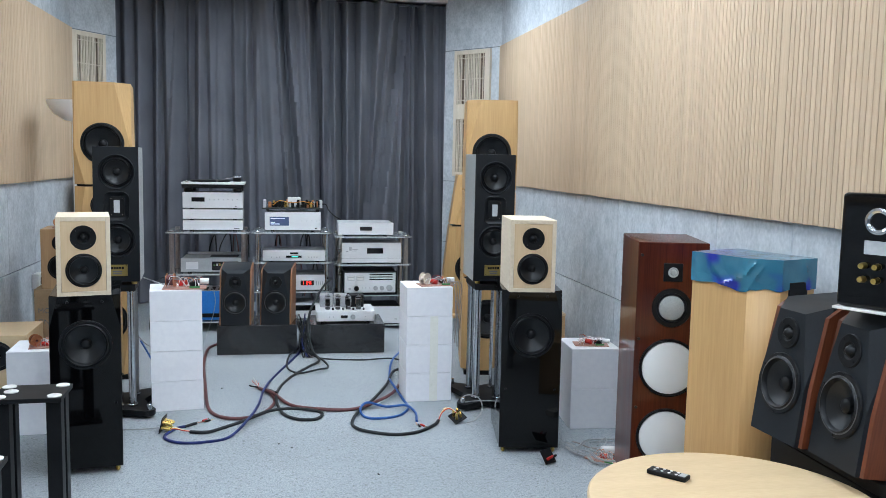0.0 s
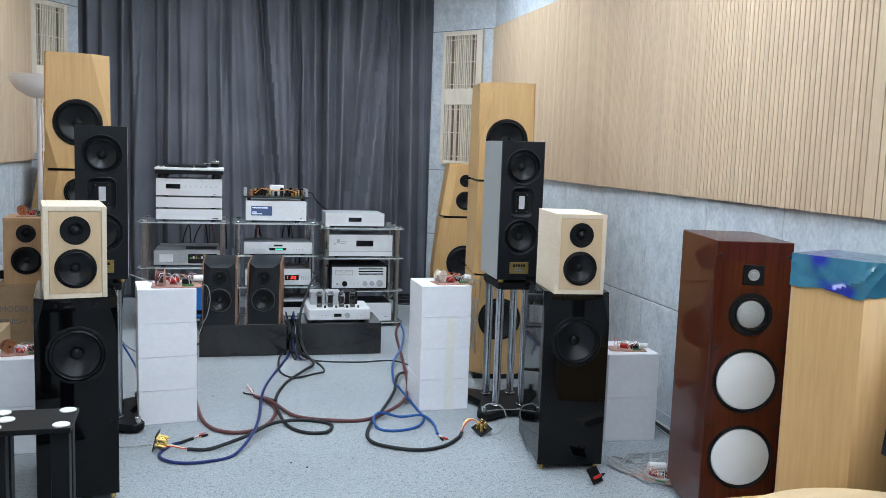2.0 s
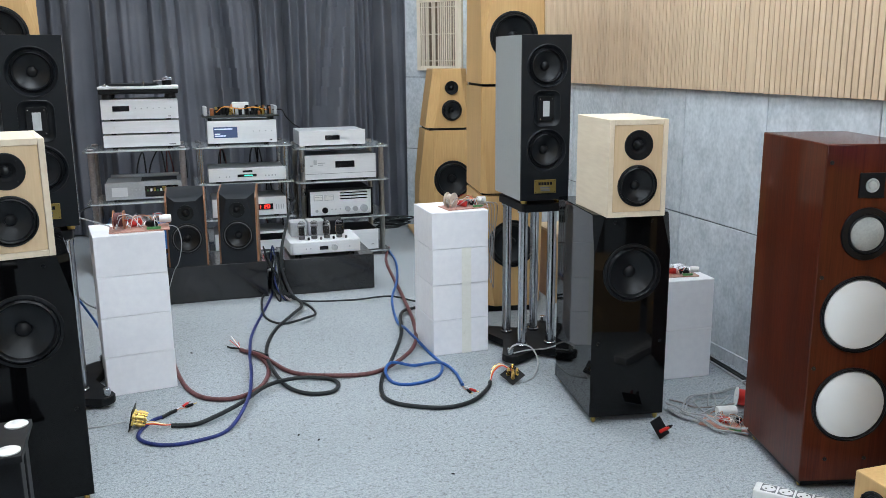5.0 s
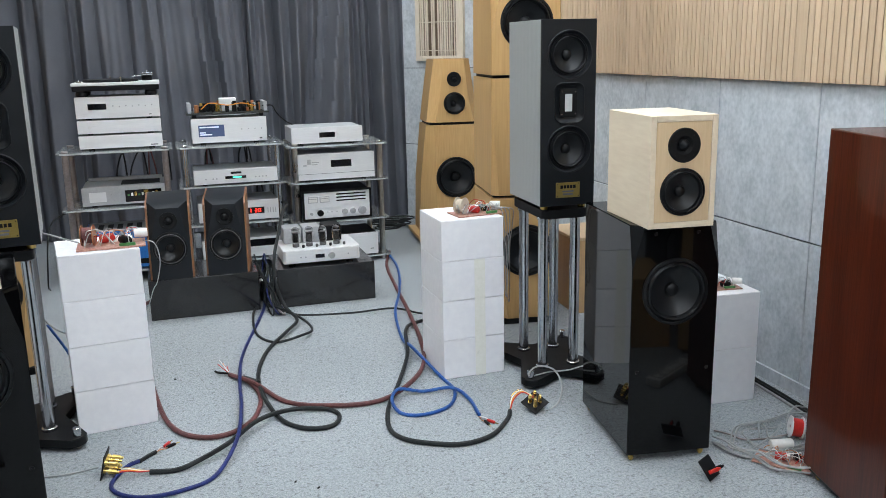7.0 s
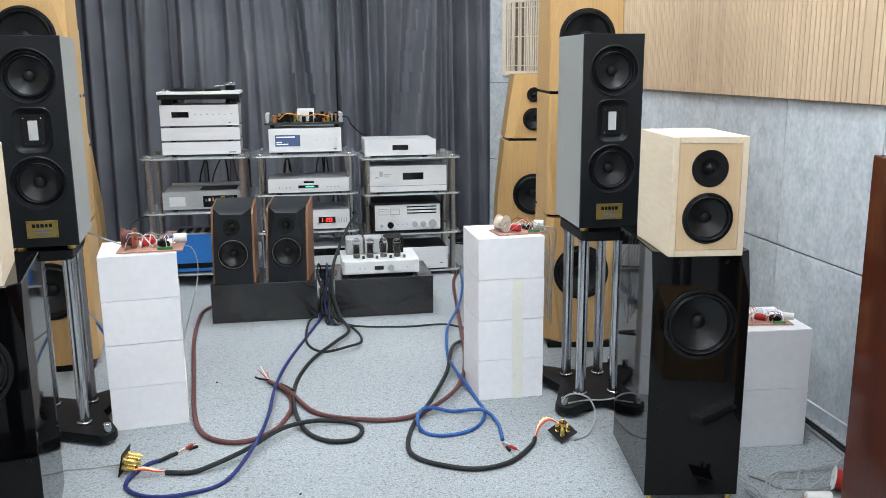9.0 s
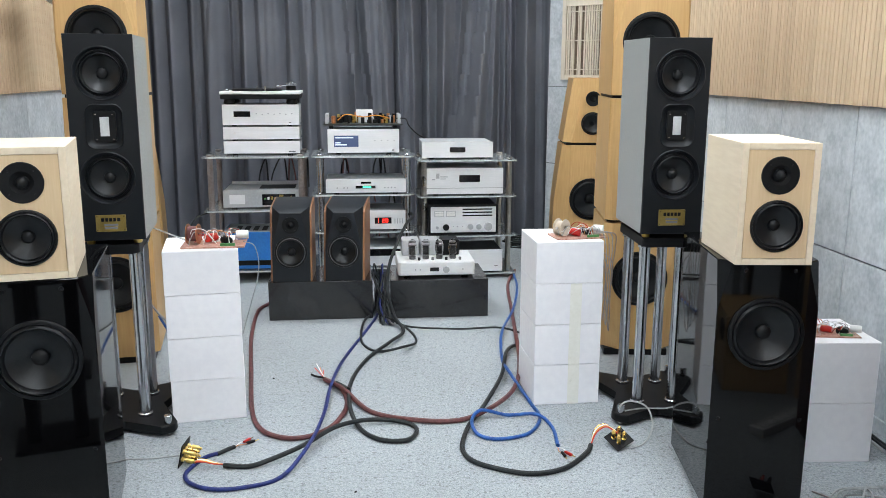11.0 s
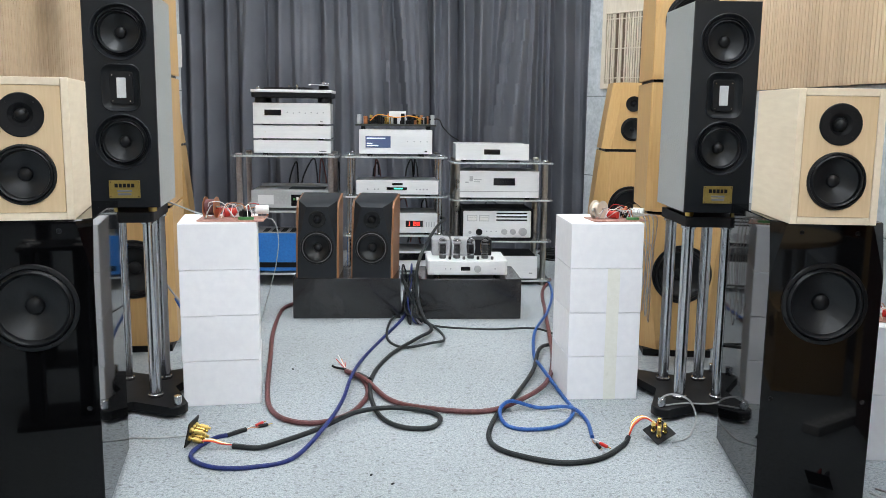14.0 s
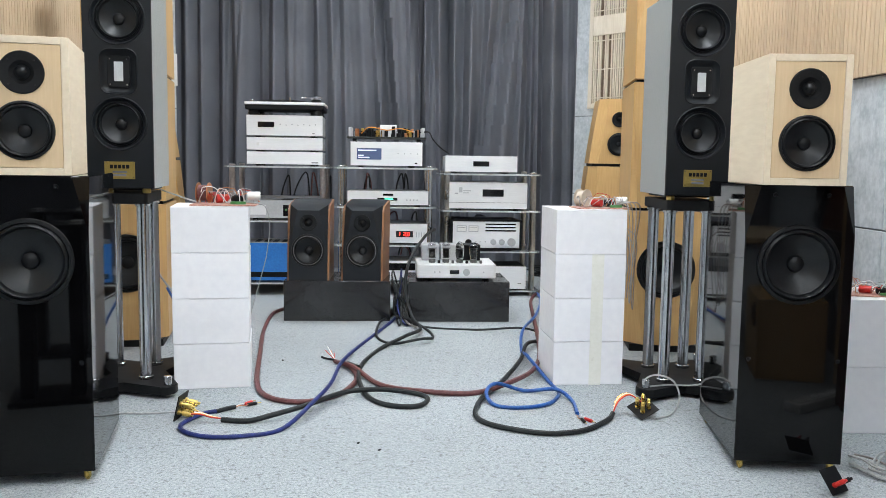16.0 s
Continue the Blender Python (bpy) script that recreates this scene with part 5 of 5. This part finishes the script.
for dx, m_ in ((0.0, CABLEGREY), (0.02, CABLEBLACK), (0.035, CABLEBLACK)):
    cable([(1.745 + dx, 4.9), (1.74 + dx * 0.8, 4.4), (1.72 + dx, 4.0), (1.70 + dx, 3.8), (1.66 + dx, 3.6)], 0.005, m_, "cable lying along the foot of the wall")
for k in range(6):
    a = 1.3 * k
    cable([(1.17 + 0.025 * (k % 3) + 0.12 * math.cos(a + i * 0.9) * (0.8 + 0.1 * k), 7.52 + 0.07 * math.sin(a + i * 0.9), 0.006 + 0.012 * k) for i in range(8)], 0.0055, CABLEBLACK, "black cable coiled by the curtain")


rng = random.Random(77)
for cx, cy in ((-0.37, 4.96), (-0.04, 3.95), (0.02, 3.89), (0.38, 3.51)):
    bit = thing("carpet_crumb", pose(cx, cy, 0.0, 0, 0, rng.uniform(0, 180)), "tiny dark crumb lying on the carpet", "crumb", "crumbs on the carpet")
    part("body", loft([rr for rr in ([(0.007 * math.cos(a_) * q, 0.0035 * math.sin(a_) * q, z_) for a_ in (0, 1.1, 2.2, 3.1, 4.3, 5.3)] for q, z_ in ((0.8, 0.0), (1.0, 0.002), (0.5, 0.004)))]), MATTBLACK, bit)

hub = thing("power_block", pose(0.108, 5.95, 0), "dark mains block between the granite plinths", "power strip")
part("body", box(-0.028, 0.028, 0.0, 0.3, 0.0, 0.05, 0.006), MATTBLACK, hub)
for i in range(5):
    part("plug", box(-0.022, 0.022, 0.02 + 0.055 * i, 0.06 + 0.055 * i, 0.0505, 0.095, 0.008), (RUBBER, WHITEPLASTIC)[i == 1], hub)
rng = random.Random(41)
for k in range(9):
    y0 = 5.98 + 0.03 * k
    x1 = 0.108 + rng.uniform(-0.035, 0.035)
    cable([(0.108, y0, 0.098), (x1, y0 - 0.05, 0.15 + rng.uniform(0, 0.08)), (x1 + rng.uniform(-0.01, 0.01), 5.84, 0.12 + 0.01 * k), (0.108 + rng.uniform(-0.03, 0.03), 5.76, 0.05 + rng.uniform(0, 0.05)), (0.108 + rng.uniform(-0.06, 0.08), 5.69 + rng.uniform(-0.05, 0.03), 0.012), (0.13 + rng.uniform(-0.05, 0.05), 5.8, 0.02), (0.108, 6.2, 0.11)], 0.0042, (CABLEBLACK, CABLEBLACK, STEEL, CABLEBLACK, CABLEBLUE, CABLEBLACK, CABLEBLACK, CABLEBLACK, CABLEBLACK)[k], "cable bundled between the granite plinths")


def plug_pair(x, y, turn, label, sleeve=True):
    p = thing("cable_plugs", pose(x, y, 0.0, 0, 0, turn) @ Matrix.Scale(0.72, 4), label, "plug", "cable ends")
    for dy, mt, n in ((0.012, RED, "red banana plug"), (-0.014, MATTBLACK, "black banana plug")):
        q = part("plug", lathe([(0, -0.022), (0.006, -0.022), (0.0075, -0.01), (0.0075, 0.02), (0.005, 0.024), (0, 0.024)], "y", 14), mt, p, n)
        q.matrix_basis = pose(0.05, dy, 0.009, 0, 0, 90 + dy * 900)
        part("pin", lathe([(0, 0.024), (0.0022, 0.024), (0.0022, 0.045), (0, 0.046)], "y", 10), BRASS, q)
    for dy in (0.012, -0.014):
        part("core", tube([(-0.03, 0, 0.008), (-0.01, dy * 0.4, 0.012), (0.012, dy * 1.2, 0.010), (0.03, dy, 0.009)], 0.002), WHITEPLASTIC if dy > 0 else COPPER, p)
    if sleeve:
        part("sleeve", tube([(-0.13, -0.004, 0.0105), (-0.08, 0.0, 0.0105), (-0.03, 0, 0.0095)], 0.0098), CABLEBLACK, p)
    return p


plug_pair(-0.428, 4.312, 45, "red and black banana plugs on a split cable end")
plug_pair(0.646, 4.168, -72, "red and black banana plugs on a split cable end", False)
sp = thing("cable_split", pose(-0.18, 4.94, 0.0), "frayed red cable end with loose wire tails", "cable")
for k, (dx, dy, dz, mt) in enumerate(((-0.02, 0.06, 0.09, WHITEPLASTIC), (0.02, 0.03, 0.05, RED), (0.03, 0.05, 0.07, CABLEGREY), (-0.05, 0.01, 0.03, MATTBLACK), (-0.03, 0.03, 0.07, RED), (0.0, 0.07, 0.06, COPPER))):
    part("wire_tail", tube([(0.03, -0.05, 0.012), (0.02, -0.03, 0.014), (dx * 0.5 + 0.006, dy * 0.3 - 0.01, dz * 0.5), (dx * 0.7, dy * 0.5, dz * 0.62)], 0.0017 if k != 3 else 0.0045), mt, sp)
part("heat_shrink", tube([(0.115, -0.20, 0.025), (0.095, -0.15, 0.020), (0.07, -0.10, 0.015)], 0.0105), CABLEBLACK, sp)


def terminal_plate(m, n, label, posts=True):
    """Black terminal cup plate with gold binding posts and coloured tails."""
    t = thing("terminal_plate", m, label, "terminal plate", "loose terminal plates")
    part("plate", box(-0.042, 0.042, -0.042, 0.042, 0.0, 0.004, 0.001), MATTBLACK, t)
    for i in range(n):
        x, y = (-0.014 if i % 2 else 0.014), (-0.024 + 0.024 * (i // 2) if n > 4 else (-0.015, 0.015)[i // 2])
        mt = BRASS if posts else (RED if i % 2 else MATTBLACK)
        p = part("binding_post", lathe([(0, 0.0042), (0.0085, 0.0042), (0.0085, 0.012), (0.0045, 0.013), (0.0045, 0.019), (0.0078, 0.020), (0.0078, 0.028), (0.0068, 0.029), (0.0078, 0.030), (0.0078, 0.044), (0.0045, 0.046), (0.0045, 0.054), (0, 0.055)], "z", 16, (x, y, 0)), mt, t)
    return t


terminal_plate(pose(-0.592, 4.20, 0.040, 0, 103, -8) @ Matrix.Scale(0.95, 4), 6, "black terminal plate with gold posts standing on edge")
terminal_plate(pose(0.852, 4.185, 0.027, 24, -22, 20) @ Matrix.Scale(0.86, 4), 4, "black terminal plate with gold posts lying on the carpet")
terminal_plate(pose(1.135, 3.548, 0.032, 52, 0, 30) @ Matrix.Scale(0.78, 4), 2, "black terminal plate with red and black posts", False)
for k, (mt, d) in enumerate(((ORANGE, 0.0), (WHITEPLASTIC, 0.01), (RED, -0.008), (BRASS, 0.016))):
    for pts in ([(-0.545 + d * 0.3, 4.15 + d, 0.03), (-0.52, 4.15 + d * 0.8, 0.028), (-0.49, 4.152 + d * 0.5, 0.018), (-0.46, 4.155, 0.012)],
                [(0.752, 4.175, 0.015), (0.775, 4.20 + d, 0.05), (0.81, 4.205 + d, 0.068), (0.845, 4.19 + d, 0.05)]):
        wt = thing("terminal_wire", Matrix(), "short coloured wire soldered to a terminal plate", "wire", "terminal wires")
        part("core", tube(pts, 0.0022), mt, wt)

# ---- right-hand side by the table ----
ps = thing("power_strip", pose(1.277, 2.998, 0, 0, 0, -48), "white power strip lying on the carpet", "power strip")
part("body", box(-0.14, 0.14, -0.03, 0.03, 0.0, 0.034, 0.005), WHITEPLASTIC, ps)
for i in range(5):
    so = part("socket", box(-0.121 + 0.048 * i, -0.079 + 0.048 * i, -0.023, 0.023, 0.0335, 0.0346, 0.0003), INK, ps, "dark-rimmed socket")
    part("socket_face", lathe([(0.0195, 0.0340), (0.0185, 0.0352), (0.0165, 0.0352), (0.0160, 0.0349), (0, 0.0349)], "z", 18, (-0.1 + 0.048 * i, 0, 0)), WHITEPLASTIC, so)
    for s_ in (-1, 1):
        part("pin_hole", rod(0.003, 0.0349, 0.0356, (-0.1 + 0.048 * i + 0.007 * s_, 0.007 * s_), 8), MATTBLACK, so)

wt_ = thing("wrapped_tower_speaker", pose(1.376, 2.742, 0, 0, 0, -69), "honey beech tower speaker with its top wrapped in blue film", "speaker")
SIDE, BACK = 0.313, 0.225


def wrapped_outline(z, g=0.0):
    """The tower's plan at a height, grown by g: a broad side, a chamfered edge, the narrow back."""
    return [(-g, -g, z), (SIDE - 0.083, -g, z), (SIDE + g, 0.058, z), (SIDE + g, BACK + g, z), (-g, BACK + g, z)]


part("cabinet", loft([wrapped_outline(0.02), wrapped_outline(1.031)]), HONEY, wt_)
part("plinth", box(0.015, SIDE - 0.09, 0.015, BACK - 0.015, 0, 0.0195), MATTBLACK, wt_)
corners = [Vector(p) for p in wrapped_outline(0, 0.004)]
fine_ring = [corners[i].lerp(corners[(i + 1) % 5], k / 18) for i in range(5) for k in range(18)]
secs = []
for j in range(13):
    row = []
    for i, q in enumerate(fine_ring):
        along = i / 18
        drop = 0.098 + 0.012 * noise.noise(Vector((along * 2.4, 0.3, 5.0))) + 0.016 * math.exp(-((along - 0.92) / 0.16) ** 2)
        # gathered creases slanting over the broad side and the chamfer
        crease = 0.0
        for at, lean, deep in ((0.10, 0.10, 0.008), (0.30, 0.40, 0.005), (1.25, -0.75, 0.010), (1.55, -0.60, 0.005), (2.6, 0.2, 0.006), (4.2, 0.3, 0.006)):
            crease += deep * math.exp(-((along - at - lean * (j / 12 - 0.1)) / 0.055) ** 2)
        loose = (crease + 0.0015 * abs(noise.noise(Vector((i * 0.3, j * 0.4, 2.0))))) * min(1.0, j / 3)
        out = (Vector((q.x, q.y, 0)) - Vector((SIDE / 2, BACK / 2, 0))).normalized() * loose
        row.append((q.x + out.x, q.y + out.y, 1.0362 - j / 12 * drop))
    secs.append(row)
part("film_skirt", loft(secs[::-1], cap=False), BLUEFILM, wt_, "crinkled glossy blue film")
part("film_top", loft([[(q.x, q.y, 1.0315) for q in fine_ring], [(q.x, q.y, 1.0362) for q in fine_ring]]), BLUEFILM, wt_, "crinkled glossy blue film")
part("rear_terminal", box(0.095, 0.185, -0.006, 0.001, 0.872, 0.962, 0.002), MATTBLACK, wt_).matrix_basis = pose(SIDE, 0, 0, 0, 0, 90)
part("rear_port", box(0.066, 0.20, -0.006, 0.001, 0.715, 0.856, 0.002), MATTBLACK, wt_).matrix_basis = pose(SIDE, 0, 0, 0, 0, 90)

lc = thing("equipment_cabinet", pose(1.58, 2.03, 0, 0, 0, 0), "low black cabinet under stacked speakers", "cabinet")
part("carcass", box(-0.09, 0.22, -0.35, 0.36, 0.0, 0.495, 0.004), MATTBLACK, lc)
woofer(lc, 0, 0, 0.13, 0, name="bass_driver", white=True, cone=CONE).matrix_basis = pose(-0.0915, 0.20, 0.30, 0, 0, -90)
part("rest_bar", box(-0.088, -0.06, -0.32, 0.27, 0.4955, 0.529, 0.003), MATTBLACK, lc)
wedge_speaker(pose(1.385, 2.220, 0.552, -7, 0, -85.5) @ Matrix.Scale(1.075, 4), "leaning on a cabinet", REDWALNUT)
wedge_speaker(pose(1.421, 1.996, 0.550, -7, 0, -90) @ Matrix.Scale(1.075, 4), "leaning on a cabinet", REDWALNUT)
gb = thing("gloss_speaker", pose(1.465, 1.93, 0.965, 0, 0, -62), "gloss black speaker turned with its port and terminals outward", "speaker")
part("cabinet", box(-0.10, 0.10, 0, 0.25, 0.008, 0.305, 0.012, 3), PIANO, gb)
part("shelf_board", box(-0.105, 0.105, -0.006, 0.255, 0.0, 0.0075, 0.002), WHITEPLASTIC, gb)
part("bass_port", lathe([(0.034, 0.0), (0.034, 0.006), (0.028, 0.008), (0.022, 0.004), (0.02, -0.001), (0, -0.0005)], "y", 28, (0, 0, 0.235)), CHROME, gb, "silver bass port ring")
part("type_plate", box(-0.033, 0.033, -0.002, 0.001, 0.15, 0.185), SILVERCASE, gb)
for x in (-0.03, 0.005):
    for z in (0.085, 0.12):
        part("binding_post", lathe([(0, 0.022), (0.007, 0.022), (0.009, 0.012), (0.009, -0.001)], "y", 14, (x, 0, z)), BRASS, gb)
st_ = thing("support_frame", pose(1.60, 1.95, 0.4955), "dark metal frame carrying a gloss speaker", "stand")
for x, y in ((-0.02, -0.20), (0.2, -0.20), (0.2, 0.13)):
    part("upright", box(x - 0.01, x + 0.01, y - 0.01, y + 0.01, 0.0, 0.4635), MATTBLACK, st_)

tb = thing("round_table", pose(1.10, 1.90, 0), "round birch-topped coffee table", "table")
part("tabletop", rod(0.365, 0.474, 0.5, (0, 0), 72, 0.004), TABLEWOOD, tb)
part("edge_band", lathe([(0.3652, 0.478), (0.3658, 0.478), (0.3658, 0.496), (0.3652, 0.496)], "z", 72), MAPLE, tb)
for i in range(4):
    a = radians(45 + 90 * i)
    part("leg", rod(0.02, 0.0, 0.4735, (0.25 * math.cos(a), 0.25 * math.sin(a)), 16), CHROME, tb)
rc = thing("remote_control", pose(1.005, 2.085, 0.5002, 0, 0, -48), "black remote control lying on the round table", "remote control")
part("body", box(-0.055, 0.055, -0.019, 0.019, 0, 0.013, 0.004), MATTBLACK, rc)
for i in range(4):
    for s_ in (-1, 1):
        part("key", rod(0.004, 0.0132, 0.0145, (-0.035 + i * 0.02, 0.008 * s_), 10), WHITEPLASTIC, rc)
part("label_strip", box(0.032, 0.050, -0.012, 0.012, 0.0132, 0.0140), SILVERCASE, rc)

wb = thing("low_speaker", pose(1.117, 2.478, 0.0, 0, 0, -90), "low honey beech speaker box beside the round table", "speaker")
wbc = part("cabinet", box(-0.187, 0.187, 0.0, 0.246, 0.0, 0.305, 0.004), HONEY, wb)
woofer(wb, -0.115, 0.235, 0.045, -0.001, dust=0.3)
punch(wbc)

lw = thing("low_wooden_box", pose(1.60, 5.15, 0, 0, 0, -4), "low wooden speaker box with pale top by the wall", "speaker")
part("cabinet", box(-0.11, 0.13, 0, 0.34, 0.0, 0.36, 0.003), TANWOOD, lw)
part("top_board", box(-0.112, 0.132, -0.002, 0.342, 0.3605, 0.375, 0.002), MAPLE, lw)

# ---- left-hand side ----
def pillar_stand(m, label):
    s = thing("speaker_stand", m, label, "speaker stand", "black pillar stands")
    part("top_plate", box(-0.105, 0.105, 0, 0.175, 0.566, 0.580, 0.002), MATTBLACK, s)
    part("base_plate", box(-0.13, 0.13, -0.02, 0.2, 0.0, 0.016, 0.002), MATTBLACK, s)
    for x in (-0.075, 0.075):
        for y in (0.03, 0.10):
            part("pillar", box(x - 0.022, x + 0.022, y - 0.002, y + 0.045, 0.0162, 0.5658, 0.003), MATTBLACK, s)
    for x, y in ((-0.08, 0.025), (0.08, 0.025), (-0.08, 0.15), (0.08, 0.15), (-0.06, 0.09)):
        part("felt_pad", lathe([(0, 0.5802), (0.021, 0.5802), (0.0215, 0.583), (0.019, 0.5845), (0, 0.5848)], "z", 20, (x, y, 0)), WHITEPLASTIC, s, "round pale pad")
    return s


pillar_stand(pose(-0.79, 2.745, 0, 0, 0, 2), "black four-pillar speaker stand with round pale pads")
pillar_stand(pose(-0.78, 2.05, -0.0, 0, 0, 3), "black four-pillar speaker stand with round pale pads")

fl = thing("floor_lamp", pose(-1.395, 6.10, 0), "white floor lamp with an upturned bowl shade, switched off", "lamp")
part("base", lathe([(0, 0), (0.13, 0), (0.13, 0.012), (0.05, 0.022), (0.012, 0.03), (0, 0.03)], "z", 36), LAMPWHITE, fl)
part("pole", rod(0.0125, 0.028, 1.54, (0, 0), 16), LAMPWHITE, fl)
part("shade", lathe([(0.02, 1.53), (0.06, 1.54), (0.12, 1.58), (0.155, 1.63), (0.165, 1.665), (0.160, 1.665), (0.115, 1.59), (0.05, 1.55), (0.0, 1.548)], "z", 40), LAMPWHITE, fl, "white bowl shade")
part("switch_cord", tube([(0.014, 0.0, 1.5), (0.03, -0.02, 1.4), (0.025, -0.02, 1.2), (0.012, -0.012, 0.95), (0.012, -0.012, 0.3)], 0.003), LAMPWHITE, fl)

kc = thing("carton", pose(-1.37, 5.58, 0, 0, 0, 3), "brown cardboard carton with printed lines, under a speaker", "box")
part("carcass", box(-0.16, 0.16, 0, 0.34, 0.0, 0.482, 0.003), CARTON, kc)
part("lid", box(-0.161, 0.161, -0.001, 0.341, 0.4825, 0.486), CARTON, kc)


def words(parent, text, x, z, size, y=-0.0015):
    cu = bpy.data.curves.new("print", "FONT")
    cu.body, cu.size, cu.extrude = text, size, 0.0003
    tmp = bpy.data.objects.new("print", cu)
    me = bpy.data.meshes.new_from_object(tmp)
    bpy.data.objects.remove(tmp)
    me.materials.append(INK)
    ob = new("printed_word", me)
    ob.parent = parent
    ob.matrix_basis = pose(x, y, z, 90, 0, 0)
    return ob


words(kc, "MODEL:", -0.14, 0.34, 0.045)
words(kc, "FINISH: Black", -0.14, 0.27, 0.045)
ts = thing("bookshelf_speaker", pose(-1.375, 5.60, 0.4865, 0, 0, 5), "tan veneered two-way speaker standing on a brown carton", "speaker")
tsc = part("cabinet", box(-0.115, 0.115, 0, 0.28, 0, 0.37, 0.003), TANWOOD, ts)
woofer(ts, 0.0, 0.135, 0.078, -0.001, dust=0.3)
tweeter(ts, 0.0, 0.285, 0.05, -0.001)
punch(tsc)
crossover(pose(-1.36, 5.72, 0.857, 0, 0, 8), 23, (1, 10), "loose crossover board on top of a tan speaker")

oc = thing("low_speaker", pose(-1.485, 4.575, 0, 0, 0, 3), "low birch-coloured speaker box lying by the wall", "speaker")
ocb = part("cabinet", box(-0.185, 0.185, 0, 0.38, 0.0, 0.405, 0.003), TABLEWOOD, oc)
woofer(oc, 0.045, 0.30, 0.075, -0.001, dust=0.3)
punch(ocb)

so_ = thing("wall_socket", pose(XL, 6.16, 0.46), "white wall socket box with a plug and trunking", "socket")
part("box", box(0.014, 0.06, -0.06, 0.06, -0.05, 0.05, 0.004), WHITEPLASTIC, so_)
part("trunking", box(0.014, 0.035, -0.03, 0.03, -0.459, -0.0505, 0.002), WHITEPLASTIC, so_)
part("plug", box(0.0605, 0.10, -0.025, 0.025, -0.025, 0.025, 0.006), MATTBLACK, so_)
sw = thing("wall_switch", corner_w.matrix_basis @ pose(0.508, -0.011, 1.385), "white rectangular wall controller beside the curtain", "switch")
part("body", box(-0.035, 0.035, -0.012, 0.010, -0.10, 0.12, 0.003), WHITEPLASTIC, sw)

# ---- wall boards and slats ----
def shared(name, bm, material):
    me = bpy.data.meshes.new(name)
    bmesh.ops.recalc_face_normals(bm, faces=bm.faces)
    bm.to_mesh(me)
    bm.free()
    me.materials.append(material)
    return me


PY, JZ = 0.562, (0.0, 0.572, 1.13)
JY0 = 4.53
board_lo = shared("felt_board", box(-0.012, 0, -PY / 2 + 0.002, PY / 2 - 0.002, 0.002, 0.569, 0.002, 1), FELT)
board_mid = shared("felt_board", box(-0.012, 0, -PY / 2 + 0.002, PY / 2 - 0.002, 0.575, 1.128, 0.002, 1), FELT)
board_top = shared("felt_board", box(-0.012, 0, -PY / 2 + 0.002, PY / 2 - 0.002, 2.303, ZC - 0.002, 0.002, 1), FELT)
for wall, x, flip in ((wall_right, XR, 0), (wall_left, XL, 180)):
    y = JY0 + PY / 2 + 4 * PY + PY
    while y > YF + PY / 2:
        if y < YB - PY / 2 - 0.05:
            for me in (board_lo, board_mid, board_top):
                ob = new("felt_board", me)
                ob.parent = wall
                ob.matrix_basis = pose(x, y, 0, 0, 0, flip)
        y -= PY

PANEL, WIDE, PITCH, GAP = 1.13, 0.059, 0.02975, 0.0021


def slat_mesh(w):
    return shared("slat", box(-0.034, -0.014, -w / 2 + GAP, w / 2 - GAP, SLAT_Z0, SLAT_Z1, 0.0012, 1), SLAT)


narrow, wide = slat_mesh(PITCH), slat_mesh(WIDE)
part("slat_backing", box(XR - 0.0138, XR - 0.004, YF, 7.31, SLAT_Z0 + 0.004, SLAT_Z1 - 0.004), SLATBACK, wall_right)
part("slat_backing", box(XL + 0.004, XL + 0.0138, YF, 7.30, SLAT_Z0 + 0.004, SLAT_Z1 - 0.004), SLATBACK, wall_left)
rest = {0: bmesh.new(), 180: bmesh.new()}
for wall, x, flip, limit in ((wall_right, XR, 0, 0.2), (wall_left, XL, 180, 4.6)):
    y = 4.06 + 3 * PANEL
    while y > YF + 0.1:
        for k in range(37):
            w = PITCH if k else WIDE
            c = y - (0 if k == 0 else WIDE / 2 + (k - 0.5) * PITCH)
            if c > 7.29 or c < YF + 0.05:
                continue
            if c > limit:
                ob = new("slat", narrow if k else wide)
                ob.parent = wall
                ob.matrix_basis = pose(x, c, random.uniform(-0.001, 0.001), 0, 0, flip)
            else:
                s_ = -1 if flip == 0 else 1
                xa, xb = sorted((x + s_ * 0.014, x + s_ * 0.034))
                box(xa, xb, c - w / 2 + GAP, c + w / 2 - GAP, SLAT_Z0, SLAT_Z1, bm=rest[flip])
        y -= PANEL
for wall, flip in ((wall_right, 0), (wall_left, 180)):
    tagged(part("far_slats", rest[flip], SLAT, wall, smooth=False), kind="stuff")
for wall, x0, x1 in ((wall_right, XR - 0.022, XR - 0.0125), (wall_left, XL + 0.0125, XL + 0.022)):
    part("skirting", box(x0, x1, YF, 7.3, 0.0, 0.05), FELT, wall)
